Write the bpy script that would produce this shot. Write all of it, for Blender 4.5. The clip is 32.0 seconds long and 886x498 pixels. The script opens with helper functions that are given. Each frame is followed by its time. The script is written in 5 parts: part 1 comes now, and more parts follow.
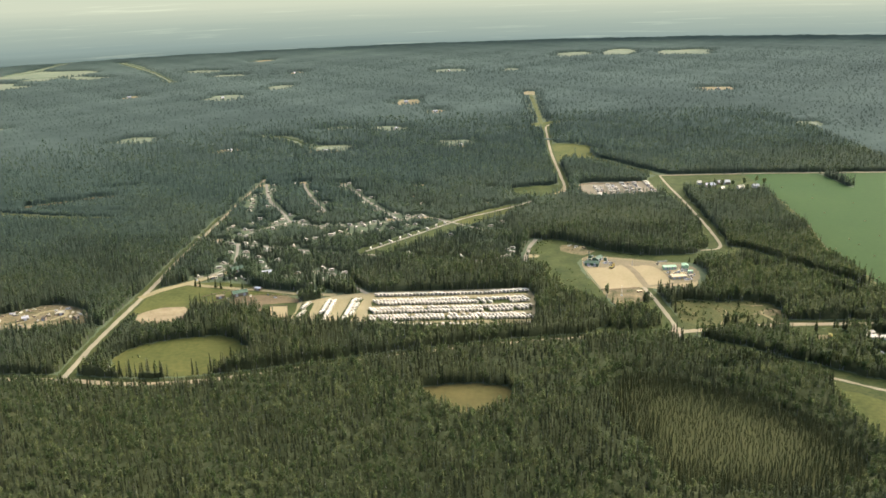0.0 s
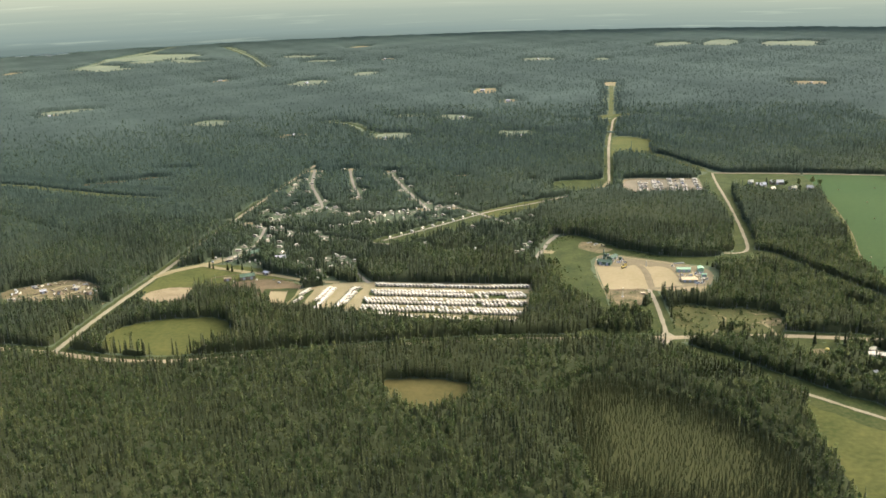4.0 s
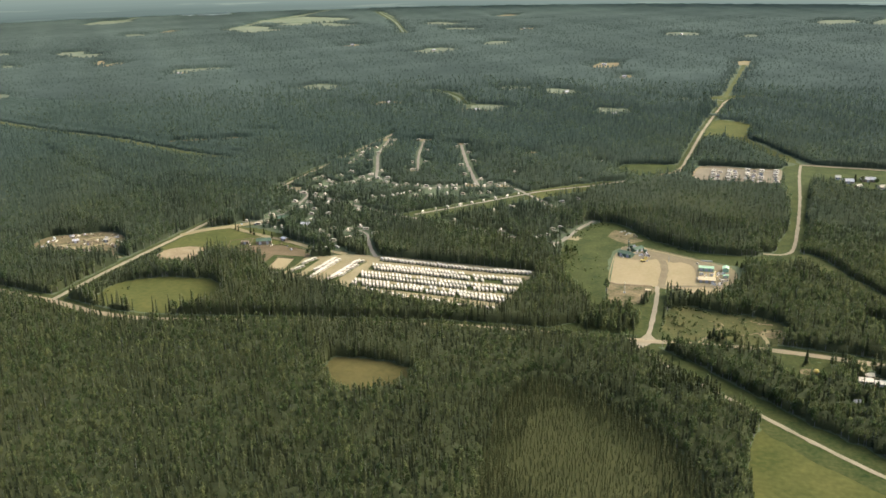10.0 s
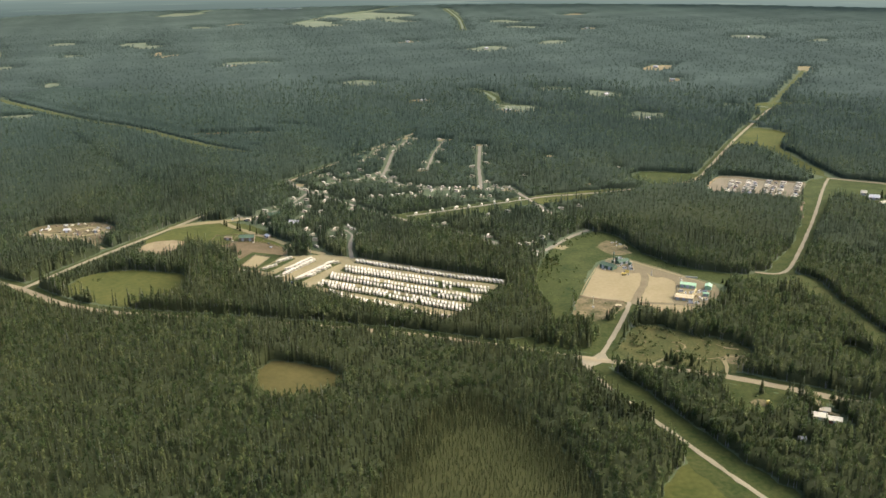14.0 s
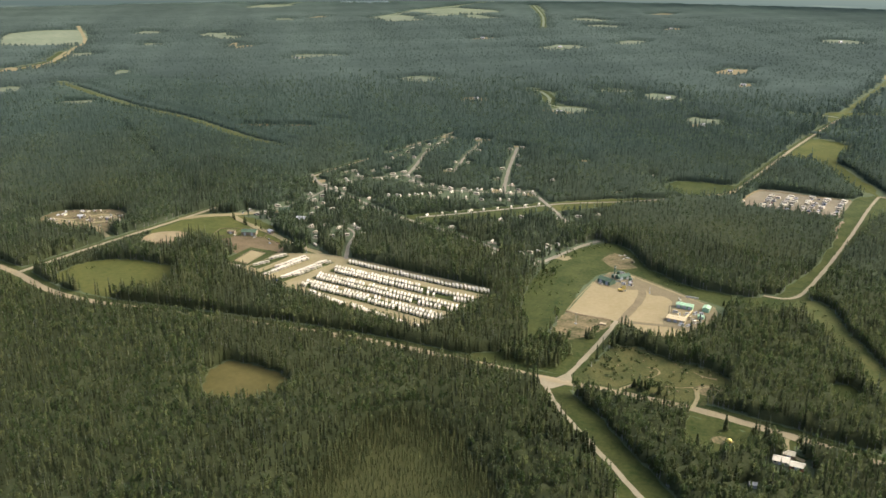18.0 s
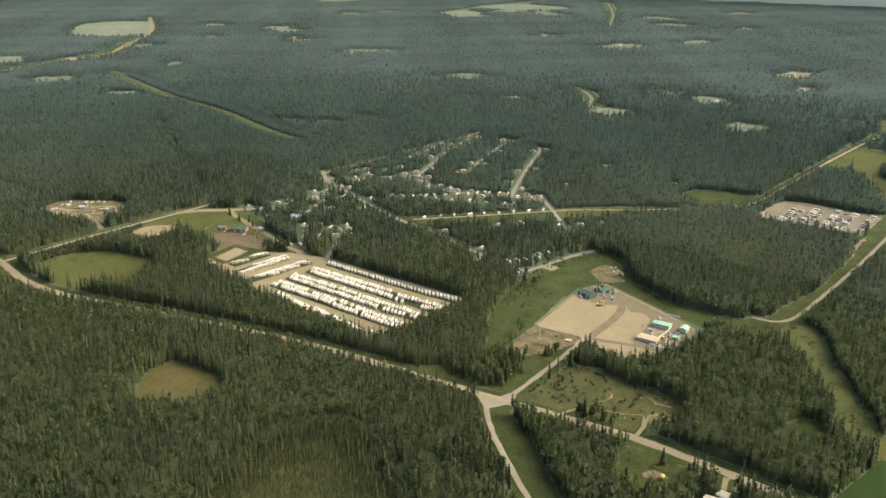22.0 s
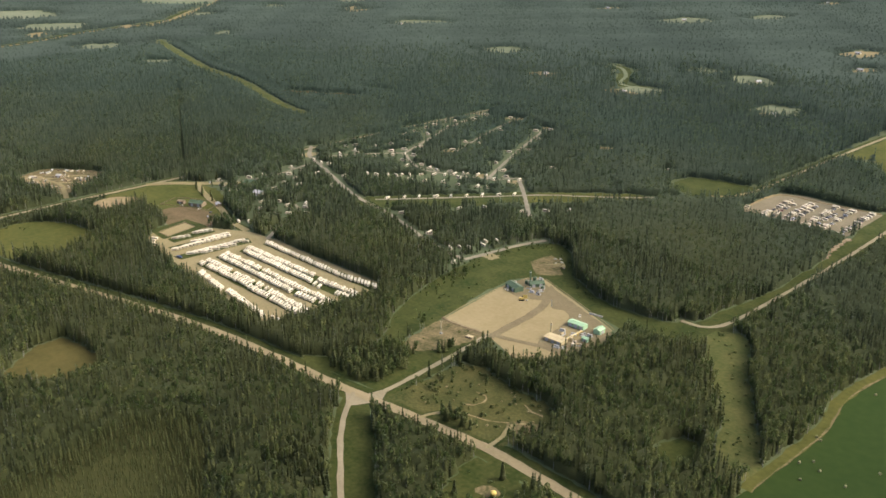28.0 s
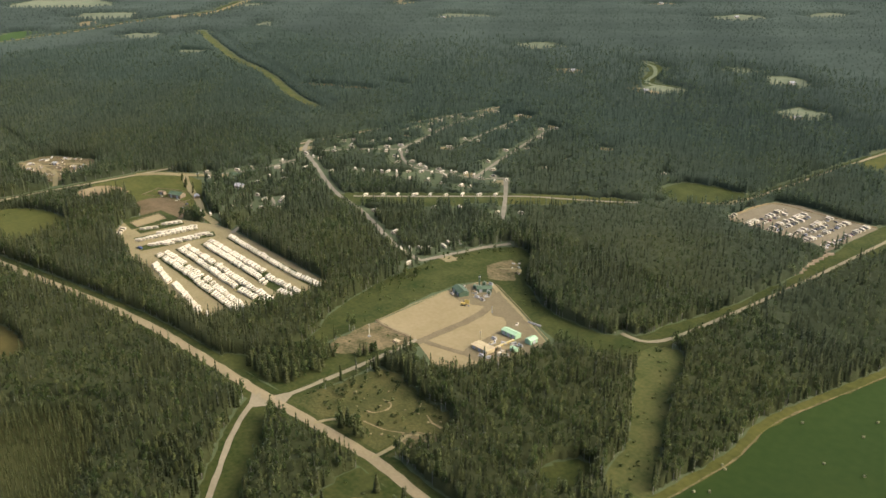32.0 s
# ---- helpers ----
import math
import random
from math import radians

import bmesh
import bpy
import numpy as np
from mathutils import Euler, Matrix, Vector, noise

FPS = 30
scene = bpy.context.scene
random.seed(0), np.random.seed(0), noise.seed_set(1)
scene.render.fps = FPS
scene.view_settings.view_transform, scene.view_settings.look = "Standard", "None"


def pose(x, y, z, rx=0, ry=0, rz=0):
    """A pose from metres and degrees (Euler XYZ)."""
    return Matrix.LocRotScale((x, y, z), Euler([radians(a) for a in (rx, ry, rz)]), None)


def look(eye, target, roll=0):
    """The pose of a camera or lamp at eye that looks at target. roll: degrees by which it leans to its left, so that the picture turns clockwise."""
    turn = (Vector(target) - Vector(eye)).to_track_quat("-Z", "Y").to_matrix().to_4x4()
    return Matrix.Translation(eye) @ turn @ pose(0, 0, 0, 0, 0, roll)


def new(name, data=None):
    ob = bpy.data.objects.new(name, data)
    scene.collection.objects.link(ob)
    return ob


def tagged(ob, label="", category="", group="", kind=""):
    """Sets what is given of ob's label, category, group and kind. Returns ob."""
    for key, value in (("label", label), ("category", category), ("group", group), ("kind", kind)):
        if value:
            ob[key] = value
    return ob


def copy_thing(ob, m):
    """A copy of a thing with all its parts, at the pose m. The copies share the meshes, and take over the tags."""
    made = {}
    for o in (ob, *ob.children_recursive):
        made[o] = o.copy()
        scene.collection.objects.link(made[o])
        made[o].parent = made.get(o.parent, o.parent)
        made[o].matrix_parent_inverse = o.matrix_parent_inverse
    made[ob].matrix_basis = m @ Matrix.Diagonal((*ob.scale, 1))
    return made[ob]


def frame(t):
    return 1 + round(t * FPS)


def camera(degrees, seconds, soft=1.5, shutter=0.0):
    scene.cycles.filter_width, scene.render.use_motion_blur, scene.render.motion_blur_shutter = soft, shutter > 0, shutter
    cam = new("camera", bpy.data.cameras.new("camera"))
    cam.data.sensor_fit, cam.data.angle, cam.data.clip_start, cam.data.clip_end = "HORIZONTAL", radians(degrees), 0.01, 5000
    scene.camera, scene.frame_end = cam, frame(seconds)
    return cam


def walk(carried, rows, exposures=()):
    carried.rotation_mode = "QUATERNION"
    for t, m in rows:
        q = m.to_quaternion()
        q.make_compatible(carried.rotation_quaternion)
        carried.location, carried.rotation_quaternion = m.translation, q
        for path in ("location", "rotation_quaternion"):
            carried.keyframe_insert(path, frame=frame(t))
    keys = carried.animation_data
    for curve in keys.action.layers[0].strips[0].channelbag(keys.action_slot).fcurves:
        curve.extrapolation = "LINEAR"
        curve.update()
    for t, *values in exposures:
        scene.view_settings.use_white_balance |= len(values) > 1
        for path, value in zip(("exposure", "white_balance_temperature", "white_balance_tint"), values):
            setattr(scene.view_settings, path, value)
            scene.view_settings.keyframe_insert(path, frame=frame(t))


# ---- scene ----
EXPO = ((0.0, 1.96, 5900, 7), (9.0, 1.76, 5850, 7), (19.0, 1.62, 5850, 8), (32.0, 1.37, 6150, 8))
# the plan is drawn in units of 1.33 m; everything is brought to metres in the last lines
UNIT = 1.33
# camera: an aircraft about 380 m above flat boreal forest, flying a slow left-hand arc
cam = camera(50.53, 32.0, soft=1.6)
EYE, TURN = 280.0, 0.2
ROWS = [
    (0.0, 14.35, -3.11, 12.29, -0.11, -16.9, 1.75),
    (0.5, 28.33, -2.65, 12.36, 0.75, -16.8, 1.75),
    (1.0, 41.95, -1.61, 12.24, 1.57, -16.75, 1.74),
    (1.5, 55.54, -0.42, 12.26, 2.41, -16.72, 1.74),
    (2.0, 69.11, 1.24, 12.11, 3.25, -16.75, 1.73),
    (2.5, 82.73, 3.12, 11.86, 4.21, -16.87, 1.75),
    (3.0, 96.08, 5.55, 11.92, 5.31, -17.09, 1.73),
    (3.5, 109.32, 8.19, 11.8, 6.43, -17.27, 1.73),
    (4.0, 122.46, 11.28, 11.76, 7.54, -17.45, 1.71),
    (4.5, 135.49, 14.65, 11.54, 8.68, -17.62, 1.69),
    (6.5, 186.16, 32.36, 10.44, 12.84, -18.23, 1.47),
    (7.0, 198.43, 37.2, 10.11, 13.75, -18.33, 1.41),
    (7.5, 210.6, 42.3, 9.87, 14.68, -18.43, 1.34),
    (8.0, 222.42, 47.72, 9.54, 15.6, -18.55, 1.28),
    (8.5, 234.31, 53.38, 9.22, 16.59, -18.68, 1.24),
    (9.0, 245.77, 59.36, 8.9, 17.52, -18.81, 1.2),
    (9.5, 257.22, 65.57, 8.58, 18.38, -18.92, 1.17),
    (10.0, 268.33, 72.02, 8.35, 19.12, -19.02, 1.12),
    (10.5, 279.42, 78.77, 8.05, 19.81, -19.11, 1.06),
    (11.0, 290.18, 85.66, 7.67, 20.47, -19.13, 1.03),
    (11.5, 300.76, 92.61, 7.46, 21.16, -19.11, 0.97),
    (12.0, 311.09, 99.86, 7.1, 21.87, -19.11, 0.9),
    (12.5, 321.41, 107.17, 6.75, 22.58, -19.11, 0.88),
    (13.0, 331.4, 114.77, 6.41, 23.3, -19.11, 0.82),
    (13.5, 341.21, 122.42, 6.16, 24.01, -19.09, 0.77),
    (14.0, 350.95, 130.37, 5.85, 24.8, -19.1, 0.69),
    (14.5, 360.35, 138.44, 5.55, 25.62, -19.1, 0.61),
    (16.5, 395.76, 172.34, 4.82, 29.09, -19.21, 0.3),
    (17.0, 404.28, 181.3, 4.44, 29.97, -19.24, 0.23),
    (17.5, 412.48, 190.38, 4.15, 30.82, -19.28, 0.13),
    (18.0, 420.6, 199.59, 3.88, 31.57, -19.31, 0.06),
    (18.5, 428.4, 208.77, 3.71, 32.22, -19.35, 0.03),
    (19.0, 436.06, 218.08, 3.64, 32.85, -19.38, -0.0),
    (19.5, 443.64, 227.43, 3.43, 33.55, -19.4, 0.0),
    (20.0, 451.16, 236.84, 3.32, 34.28, -19.45, -0.03),
    (20.5, 458.7, 246.29, 3.15, 35.06, -19.47, -0.04),
    (21.0, 466.18, 255.72, 3.0, 35.82, -19.5, -0.06),
    (21.5, 473.6, 265.21, 2.87, 36.58, -19.53, -0.08),
    (22.0, 480.96, 274.75, 2.75, 37.36, -19.58, -0.12),
    (22.5, 488.34, 284.36, 2.66, 38.14, -19.74, -0.08),
    (23.0, 495.59, 294.03, 2.51, 38.93, -19.92, -0.1),
    (23.5, 502.87, 303.76, 2.46, 39.78, -20.15, -0.11),
    (24.0, 510.09, 313.49, 2.52, 40.45, -20.33, -0.14),
    (24.5, 517.27, 323.29, 2.43, 41.11, -20.49, -0.12),
    (25.0, 524.49, 333.09, 2.45, 41.71, -20.62, -0.13),
    (25.5, 531.58, 342.97, 2.4, 42.22, -20.74, -0.11),
    (27.5, 560.28, 382.93, 2.83, 43.64, -21.22, 0.09),
    (28.0, 567.27, 393.21, 2.8, 44.4, -21.34, 0.13),
    (28.5, 574.3, 403.53, 2.79, 45.2, -21.49, 0.1),
    (29.0, 581.23, 413.8, 2.81, 45.94, -21.63, 0.04),
    (29.5, 588.3, 424.19, 2.84, 46.56, -21.7, -0.01),
    (30.0, 595.42, 434.63, 2.89, 47.16, -21.72, -0.03),
    (30.5, 602.45, 445.22, 2.95, 47.78, -21.73, 0.02),
    (31.0, 609.45, 455.78, 3.04, 48.39, -21.76, 0.06),
    (31.5, 616.52, 466.57, 3.22, 49.07, -21.76, 0.11),
    (32.0, 623.58, 477.45, 3.25, 49.78, -21.77, 0.16),
]
walk(cam, [(t, pose(0, 0, EYE * UNIT, 0, 0, TURN) @ pose(x * UNIT, y * UNIT, z * UNIT, 90 + pitch, roll, yaw)) for t, x, y, z, yaw, pitch, roll in ROWS], EXPO)
# ---- world, sun and distance
SUN_AZ, SUN_EL = radians(50.0), radians(40.0)   # clockwise from +y
world = bpy.data.worlds.new("sky")
scene.world = world
world.use_nodes = True
wn = world.node_tree.nodes
sky = wn.new("ShaderNodeTexSky")
sky.sky_type, sky.sun_disc = "NISHITA", False
sky.sun_elevation, sky.sun_rotation = SUN_EL, SUN_AZ
sky.air_density, sky.dust_density, sky.ozone_density = 0.6, 6.0, 0.5
wn["Background"].inputs["Strength"].default_value = 0.15
world.node_tree.links.new(sky.outputs[0], wn["Background"].inputs["Color"])
sun = new("sun", bpy.data.lights.new("sun", "SUN"))
sun.data.energy, sun.data.angle, sun.data.color = 0.31, radians(6.0), (0.90, 0.90, 0.68)
sun_dir = Vector((math.sin(SUN_AZ) * math.cos(SUN_EL), math.cos(SUN_AZ) * math.cos(SUN_EL), math.sin(SUN_EL)))
sun.matrix_world = look(sun_dir * 100, (0, 0, 0))
RNG = np.random.default_rng(7)
rnd = random.Random(11)


# ---- materials
MOWN = (0.80, 1.0, 0.42)       # the same on grass
SHEEN = (0.87, 1.0, 0.76)      # sheen tint of leaves and needles; the sheen stands in for haze at flat angles


def material(name, dark, light, scale=1.0, rough=0.9, metal=0.0, bump=0.0, fine=None, tint=False, spec=0.03, sheen=0.0, cool=None, gloss=SHEEN):
    """A surface that varies between two colours at two sizes; scale: metres of the larger one.
    cool: two bluer colours that put haze into far foliage, mixed in by the attribute of that name."""
    m = bpy.data.materials.new(name)
    m.use_nodes = True
    n, l = m.node_tree.nodes, m.node_tree.links
    b = n["Principled BSDF"]
    b.inputs["Roughness"].default_value, b.inputs["Metallic"].default_value = rough, metal
    b.inputs["Specular IOR Level"].default_value = spec
    b.inputs["Sheen Weight"].default_value, b.inputs["Sheen Roughness"].default_value = sheen, 0.45
    b.inputs["Sheen Tint"].default_value = (*gloss, 1)
    geo = n.new("ShaderNodeNewGeometry")
    big, small = n.new("ShaderNodeTexNoise"), n.new("ShaderNodeTexNoise")
    for tex, size, detail in ((big, scale, 3), (small, fine or scale * 0.12, 2)):
        tex.inputs["Scale"].default_value, tex.inputs["Detail"].default_value = 1 / (size * UNIT), detail
        l.new(geo.outputs["Position"], tex.inputs["Vector"])
    ad = n.new("ShaderNodeMath")
    ad.operation = "MULTIPLY_ADD"
    ad.inputs[1].default_value = 0.45
    l.new(small.outputs["Fac"], ad.inputs[0])
    half = n.new("ShaderNodeMath")
    half.operation, half.inputs[1].default_value = "MULTIPLY", 0.55
    l.new(big.outputs["Fac"], half.inputs[0])
    l.new(half.outputs[0], ad.inputs[2])
    last = ad.outputs[0]
    if tint:
        at = n.new("ShaderNodeAttribute")
        at.attribute_name = "tint"
        mx = n.new("ShaderNodeMath")
        mx.operation = "MULTIPLY_ADD"
        mx.inputs[1].default_value = 0.6
        l.new(at.outputs["Fac"], mx.inputs[0])
        sh = n.new("ShaderNodeMath")
        sh.operation, sh.inputs[1].default_value = "MULTIPLY_ADD", 0.6
        sh.inputs[2].default_value = -0.1
        l.new(last, sh.inputs[0])
        l.new(sh.outputs[0], mx.inputs[2])
        last = mx.outputs[0]
    ramp = n.new("ShaderNodeValToRGB")
    ramp.color_ramp.elements[0].position, ramp.color_ramp.elements[1].position = 0.32, 0.68
    ramp.color_ramp.elements[0].color, ramp.color_ramp.elements[1].color = (*dark, 1), (*light, 1)
    l.new(last, ramp.inputs["Fac"])
    colour = ramp.outputs["Color"]
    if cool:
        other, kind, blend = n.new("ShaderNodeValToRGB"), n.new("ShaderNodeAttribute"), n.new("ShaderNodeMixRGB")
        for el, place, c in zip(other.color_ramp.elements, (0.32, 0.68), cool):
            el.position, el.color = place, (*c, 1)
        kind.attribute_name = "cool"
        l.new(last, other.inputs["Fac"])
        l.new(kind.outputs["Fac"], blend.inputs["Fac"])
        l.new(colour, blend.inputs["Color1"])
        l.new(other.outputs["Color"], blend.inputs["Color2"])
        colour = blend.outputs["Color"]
    l.new(colour, b.inputs["Base Color"])
    if tint:
        tr, mix = n.new("ShaderNodeBsdfTranslucent"), n.new("ShaderNodeMixShader")
        mix.inputs["Fac"].default_value = 0.5
        l.new(colour, tr.inputs["Color"])
        l.new(b.outputs[0], mix.inputs[1])
        l.new(tr.outputs[0], mix.inputs[2])
        l.new(mix.outputs[0], n["Material Output"].inputs["Surface"])
    if bump:
        bp = n.new("ShaderNodeBump")
        bp.inputs["Strength"].default_value, bp.inputs["Distance"].default_value = 0.6, bump * UNIT
        l.new(small.outputs["Fac"], bp.inputs["Height"])
        l.new(bp.outputs["Normal"], b.inputs["Normal"])
    return m


FLOOR = material("forest_floor", (0.056, 0.068, 0.030), (0.082, 0.094, 0.042), 60, fine=7, bump=1.0, sheen=0.07)
# haze over the farther woods, put into their leaf colours
HAZE_BLUE = ((0.038, 0.058, 0.040), (0.068, 0.094, 0.067))
SPRUCE = material("spruce_needles", (0.040, 0.048, 0.018), (0.088, 0.092, 0.035), 70, fine=1.2, tint=True, sheen=0.10, cool=HAZE_BLUE)
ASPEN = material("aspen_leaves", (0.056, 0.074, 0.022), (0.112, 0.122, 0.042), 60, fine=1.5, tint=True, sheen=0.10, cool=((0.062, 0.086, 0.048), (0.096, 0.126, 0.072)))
BLACKSPRUCE = material("bog_spruce_needles", (0.060, 0.068, 0.025), (0.094, 0.097, 0.036), 40, fine=1.0, tint=True, sheen=0.06)
# the bluish base and stronger sheen stand in for haze on far woods
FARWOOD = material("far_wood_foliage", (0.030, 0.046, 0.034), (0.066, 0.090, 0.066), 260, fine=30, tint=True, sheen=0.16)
BARK = material("grey_bark", (0.12, 0.11, 0.09), (0.34, 0.32, 0.27), 4, fine=0.5)
MEADOW = material("meadow_grass", (0.036, 0.042, 0.009), (0.084, 0.077, 0.019), 34, fine=4, bump=0.2, sheen=0.06, gloss=MOWN)
GRASS = material("verge_grass", (0.016, 0.026, 0.006), (0.060, 0.060, 0.017), 16, fine=2.6, bump=0.2, sheen=0.06, gloss=MOWN)
CROP = material("green_crop", (0.013, 0.023, 0.0045), (0.023, 0.033, 0.0068), 90, fine=6, sheen=0.13, gloss=(0.62, 1.0, 0.34))
CUT = material("mottled_cutline_grass", (0.034, 0.046, 0.012), (0.100, 0.092, 0.030), 16, fine=2.5, bump=0.3, sheen=0.06, gloss=MOWN)
SCRAPED = material("scraped_soil_and_grass", (0.036, 0.042, 0.013), (0.205, 0.152, 0.078), 11, fine=2.2, bump=0.2)
BROWN = material("brown_paddock_soil", (0.070, 0.056, 0.026), (0.150, 0.108, 0.058), 14, fine=2.0, bump=0.1)
ROUGH = material("rough_scrub_grass", (0.028, 0.036, 0.010), (0.092, 0.078, 0.026), 14, fine=1.8, bump=0.5, sheen=0.06, gloss=MOWN)
UNDER = material("understorey_leaves", (0.058, 0.065, 0.024), (0.092, 0.096, 0.037), 22, fine=2.2, bump=0.8, tint=True, sheen=0.10, cool=HAZE_BLUE)
DRYGRASS = material("dry_glade_grass", (0.052, 0.046, 0.012), (0.094, 0.075, 0.022), 30, fine=4, bump=0.2, sheen=0.05)
BOG = material("bog_moss", (0.036, 0.040, 0.013), (0.064, 0.062, 0.021), 50, fine=5, bump=0.2)
DRYBOG = material("dry_brown_bog", (0.070, 0.058, 0.024), (0.140, 0.110, 0.050), 60, fine=8)
PALEFIELD = material("hay_field", (0.090, 0.102, 0.052), (0.158, 0.162, 0.092), 120, fine=15, sheen=0.07)
GRAVEL = material("tan_gravel", (0.164, 0.134, 0.064), (0.250, 0.205, 0.104), 25, fine=2.0, bump=0.05)
PADGRAVEL = material("compacted_pad_gravel", (0.198, 0.155, 0.074), (0.256, 0.203, 0.104), 35, fine=3.0, bump=0.03)
LOTGRAVEL = material("grey_lot_gravel", (0.140, 0.115, 0.068), (0.195, 0.163, 0.102), 20, fine=2.0)
TRACK = material("driven_gravel", (0.126, 0.101, 0.053), (0.178, 0.144, 0.078), 12, fine=1.5)
DIRT = material("bare_dirt", (0.145, 0.108, 0.056), (0.265, 0.208, 0.110), 14, fine=2.0, bump=0.1)
HIGHWAY = material("worn_brown_asphalt", (0.190, 0.147, 0.077), (0.262, 0.206, 0.112), 22, rough=0.75, fine=1.5, spec=0.1)
CAMPROAD = material("grey_campground_gravel", (0.168, 0.145, 0.098), (0.245, 0.214, 0.150), 12, fine=1.5)
ROAD = material("pale_chipseal_road", (0.185, 0.153, 0.091), (0.265, 0.221, 0.138), 18, fine=1.5)
SHOULDER = material("road_shoulder_gravel", (0.19, 0.152, 0.085), (0.28, 0.227, 0.130), 10, fine=1.0)
WATER = material("pond_water", (0.10, 0.12, 0.108), (0.15, 0.17, 0.155), 80, rough=0.35, spec=0.25)
WHITE = material("white_fibreglass", (0.48, 0.415, 0.285), (0.66, 0.58, 0.41), 3, rough=0.4, fine=0.4)
CREAM = material("cream_siding", (0.38, 0.33, 0.21), (0.54, 0.475, 0.325), 3, rough=0.5, fine=0.4)
GLASS = material("dark_window_glass", (0.02, 0.022, 0.024), (0.05, 0.053, 0.055), 2, rough=0.1, spec=0.6)
RUBBER = material("black_rubber", (0.015, 0.015, 0.015), (0.04, 0.038, 0.035), 1)
STEEL = material("galvanised_steel", (0.24, 0.23, 0.20), (0.38, 0.365, 0.32), 2, rough=0.6, metal=0.15)
GREY = material("grey_plastic", (0.30, 0.29, 0.27), (0.50, 0.48, 0.44), 2, rough=0.6)
BLUE = material("blue_tarpaulin", (0.045, 0.06, 0.11), (0.07, 0.09, 0.15), 2, rough=0.5)
DARKCAR = material("dark_car_paint", (0.025, 0.028, 0.032), (0.06, 0.065, 0.07), 2, rough=0.3, spec=0.5)
SILVER = material("silver_car_paint", (0.30, 0.30, 0.30), (0.42, 0.42, 0.41), 2, rough=0.35, spec=0.5)
REDCAR = material("red_car_paint", (0.16, 0.03, 0.025), (0.24, 0.05, 0.04), 2, rough=0.35, spec=0.5)
GREENROOF = material("mint_green_steel", (0.27, 0.40, 0.23), (0.38, 0.52, 0.31), 4, rough=0.5, fine=0.6)
DARKGREEN = material("dark_green_steel", (0.062, 0.090, 0.052), (0.105, 0.138, 0.085), 4, rough=0.5, fine=0.6)
TANSTEEL = material("tan_painted_steel", (0.34, 0.27, 0.145), (0.48, 0.39, 0.22), 3, rough=0.55, fine=0.5)
YELLOW = material("yellow_paint", (0.46, 0.34, 0.09), (0.60, 0.46, 0.14), 2, rough=0.5)
TIMBER = material("weathered_timber", (0.14, 0.105, 0.065), (0.28, 0.22, 0.14), 2, fine=0.3)
HAY = material("straw_bale", (0.13, 0.125, 0.06), (0.24, 0.22, 0.115), 1, fine=0.2)

# self-lit backdrop colour with the haze of the distance painted in
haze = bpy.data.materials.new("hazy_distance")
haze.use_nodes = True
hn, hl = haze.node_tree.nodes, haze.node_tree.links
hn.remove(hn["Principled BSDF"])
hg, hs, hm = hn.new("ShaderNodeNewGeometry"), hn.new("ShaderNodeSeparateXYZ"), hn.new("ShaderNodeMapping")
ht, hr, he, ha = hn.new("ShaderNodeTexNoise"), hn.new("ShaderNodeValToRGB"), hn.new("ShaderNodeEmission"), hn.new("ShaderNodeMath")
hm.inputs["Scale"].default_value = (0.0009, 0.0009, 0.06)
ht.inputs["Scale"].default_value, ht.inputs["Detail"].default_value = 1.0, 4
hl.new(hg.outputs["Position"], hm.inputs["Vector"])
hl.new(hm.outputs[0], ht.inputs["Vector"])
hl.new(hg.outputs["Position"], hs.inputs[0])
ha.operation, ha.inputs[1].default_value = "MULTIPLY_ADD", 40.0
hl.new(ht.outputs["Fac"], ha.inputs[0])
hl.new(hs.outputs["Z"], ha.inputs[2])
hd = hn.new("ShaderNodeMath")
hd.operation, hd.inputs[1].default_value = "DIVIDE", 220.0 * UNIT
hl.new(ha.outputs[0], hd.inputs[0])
# the painted haze gets brighter on the sun's side
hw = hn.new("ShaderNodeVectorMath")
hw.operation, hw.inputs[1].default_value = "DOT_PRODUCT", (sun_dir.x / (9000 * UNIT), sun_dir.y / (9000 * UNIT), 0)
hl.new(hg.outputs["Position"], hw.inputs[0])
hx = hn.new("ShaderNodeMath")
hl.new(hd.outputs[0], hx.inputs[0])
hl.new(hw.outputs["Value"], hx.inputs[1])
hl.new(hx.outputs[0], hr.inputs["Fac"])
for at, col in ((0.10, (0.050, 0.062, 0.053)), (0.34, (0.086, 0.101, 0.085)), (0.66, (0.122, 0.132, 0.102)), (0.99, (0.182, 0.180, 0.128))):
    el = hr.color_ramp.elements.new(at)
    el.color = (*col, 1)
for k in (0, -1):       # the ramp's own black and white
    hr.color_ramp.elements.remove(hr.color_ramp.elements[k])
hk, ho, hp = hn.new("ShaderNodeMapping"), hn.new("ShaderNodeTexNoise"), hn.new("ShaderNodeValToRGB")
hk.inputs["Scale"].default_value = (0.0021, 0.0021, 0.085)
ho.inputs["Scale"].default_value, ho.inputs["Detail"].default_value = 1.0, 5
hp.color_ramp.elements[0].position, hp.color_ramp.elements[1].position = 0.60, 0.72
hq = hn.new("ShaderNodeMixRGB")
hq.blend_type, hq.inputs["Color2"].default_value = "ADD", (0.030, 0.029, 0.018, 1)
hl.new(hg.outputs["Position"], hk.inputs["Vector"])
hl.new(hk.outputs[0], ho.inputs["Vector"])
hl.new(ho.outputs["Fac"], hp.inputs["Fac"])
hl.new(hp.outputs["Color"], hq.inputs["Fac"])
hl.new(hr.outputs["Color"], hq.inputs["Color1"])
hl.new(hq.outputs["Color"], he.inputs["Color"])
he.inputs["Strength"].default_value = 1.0
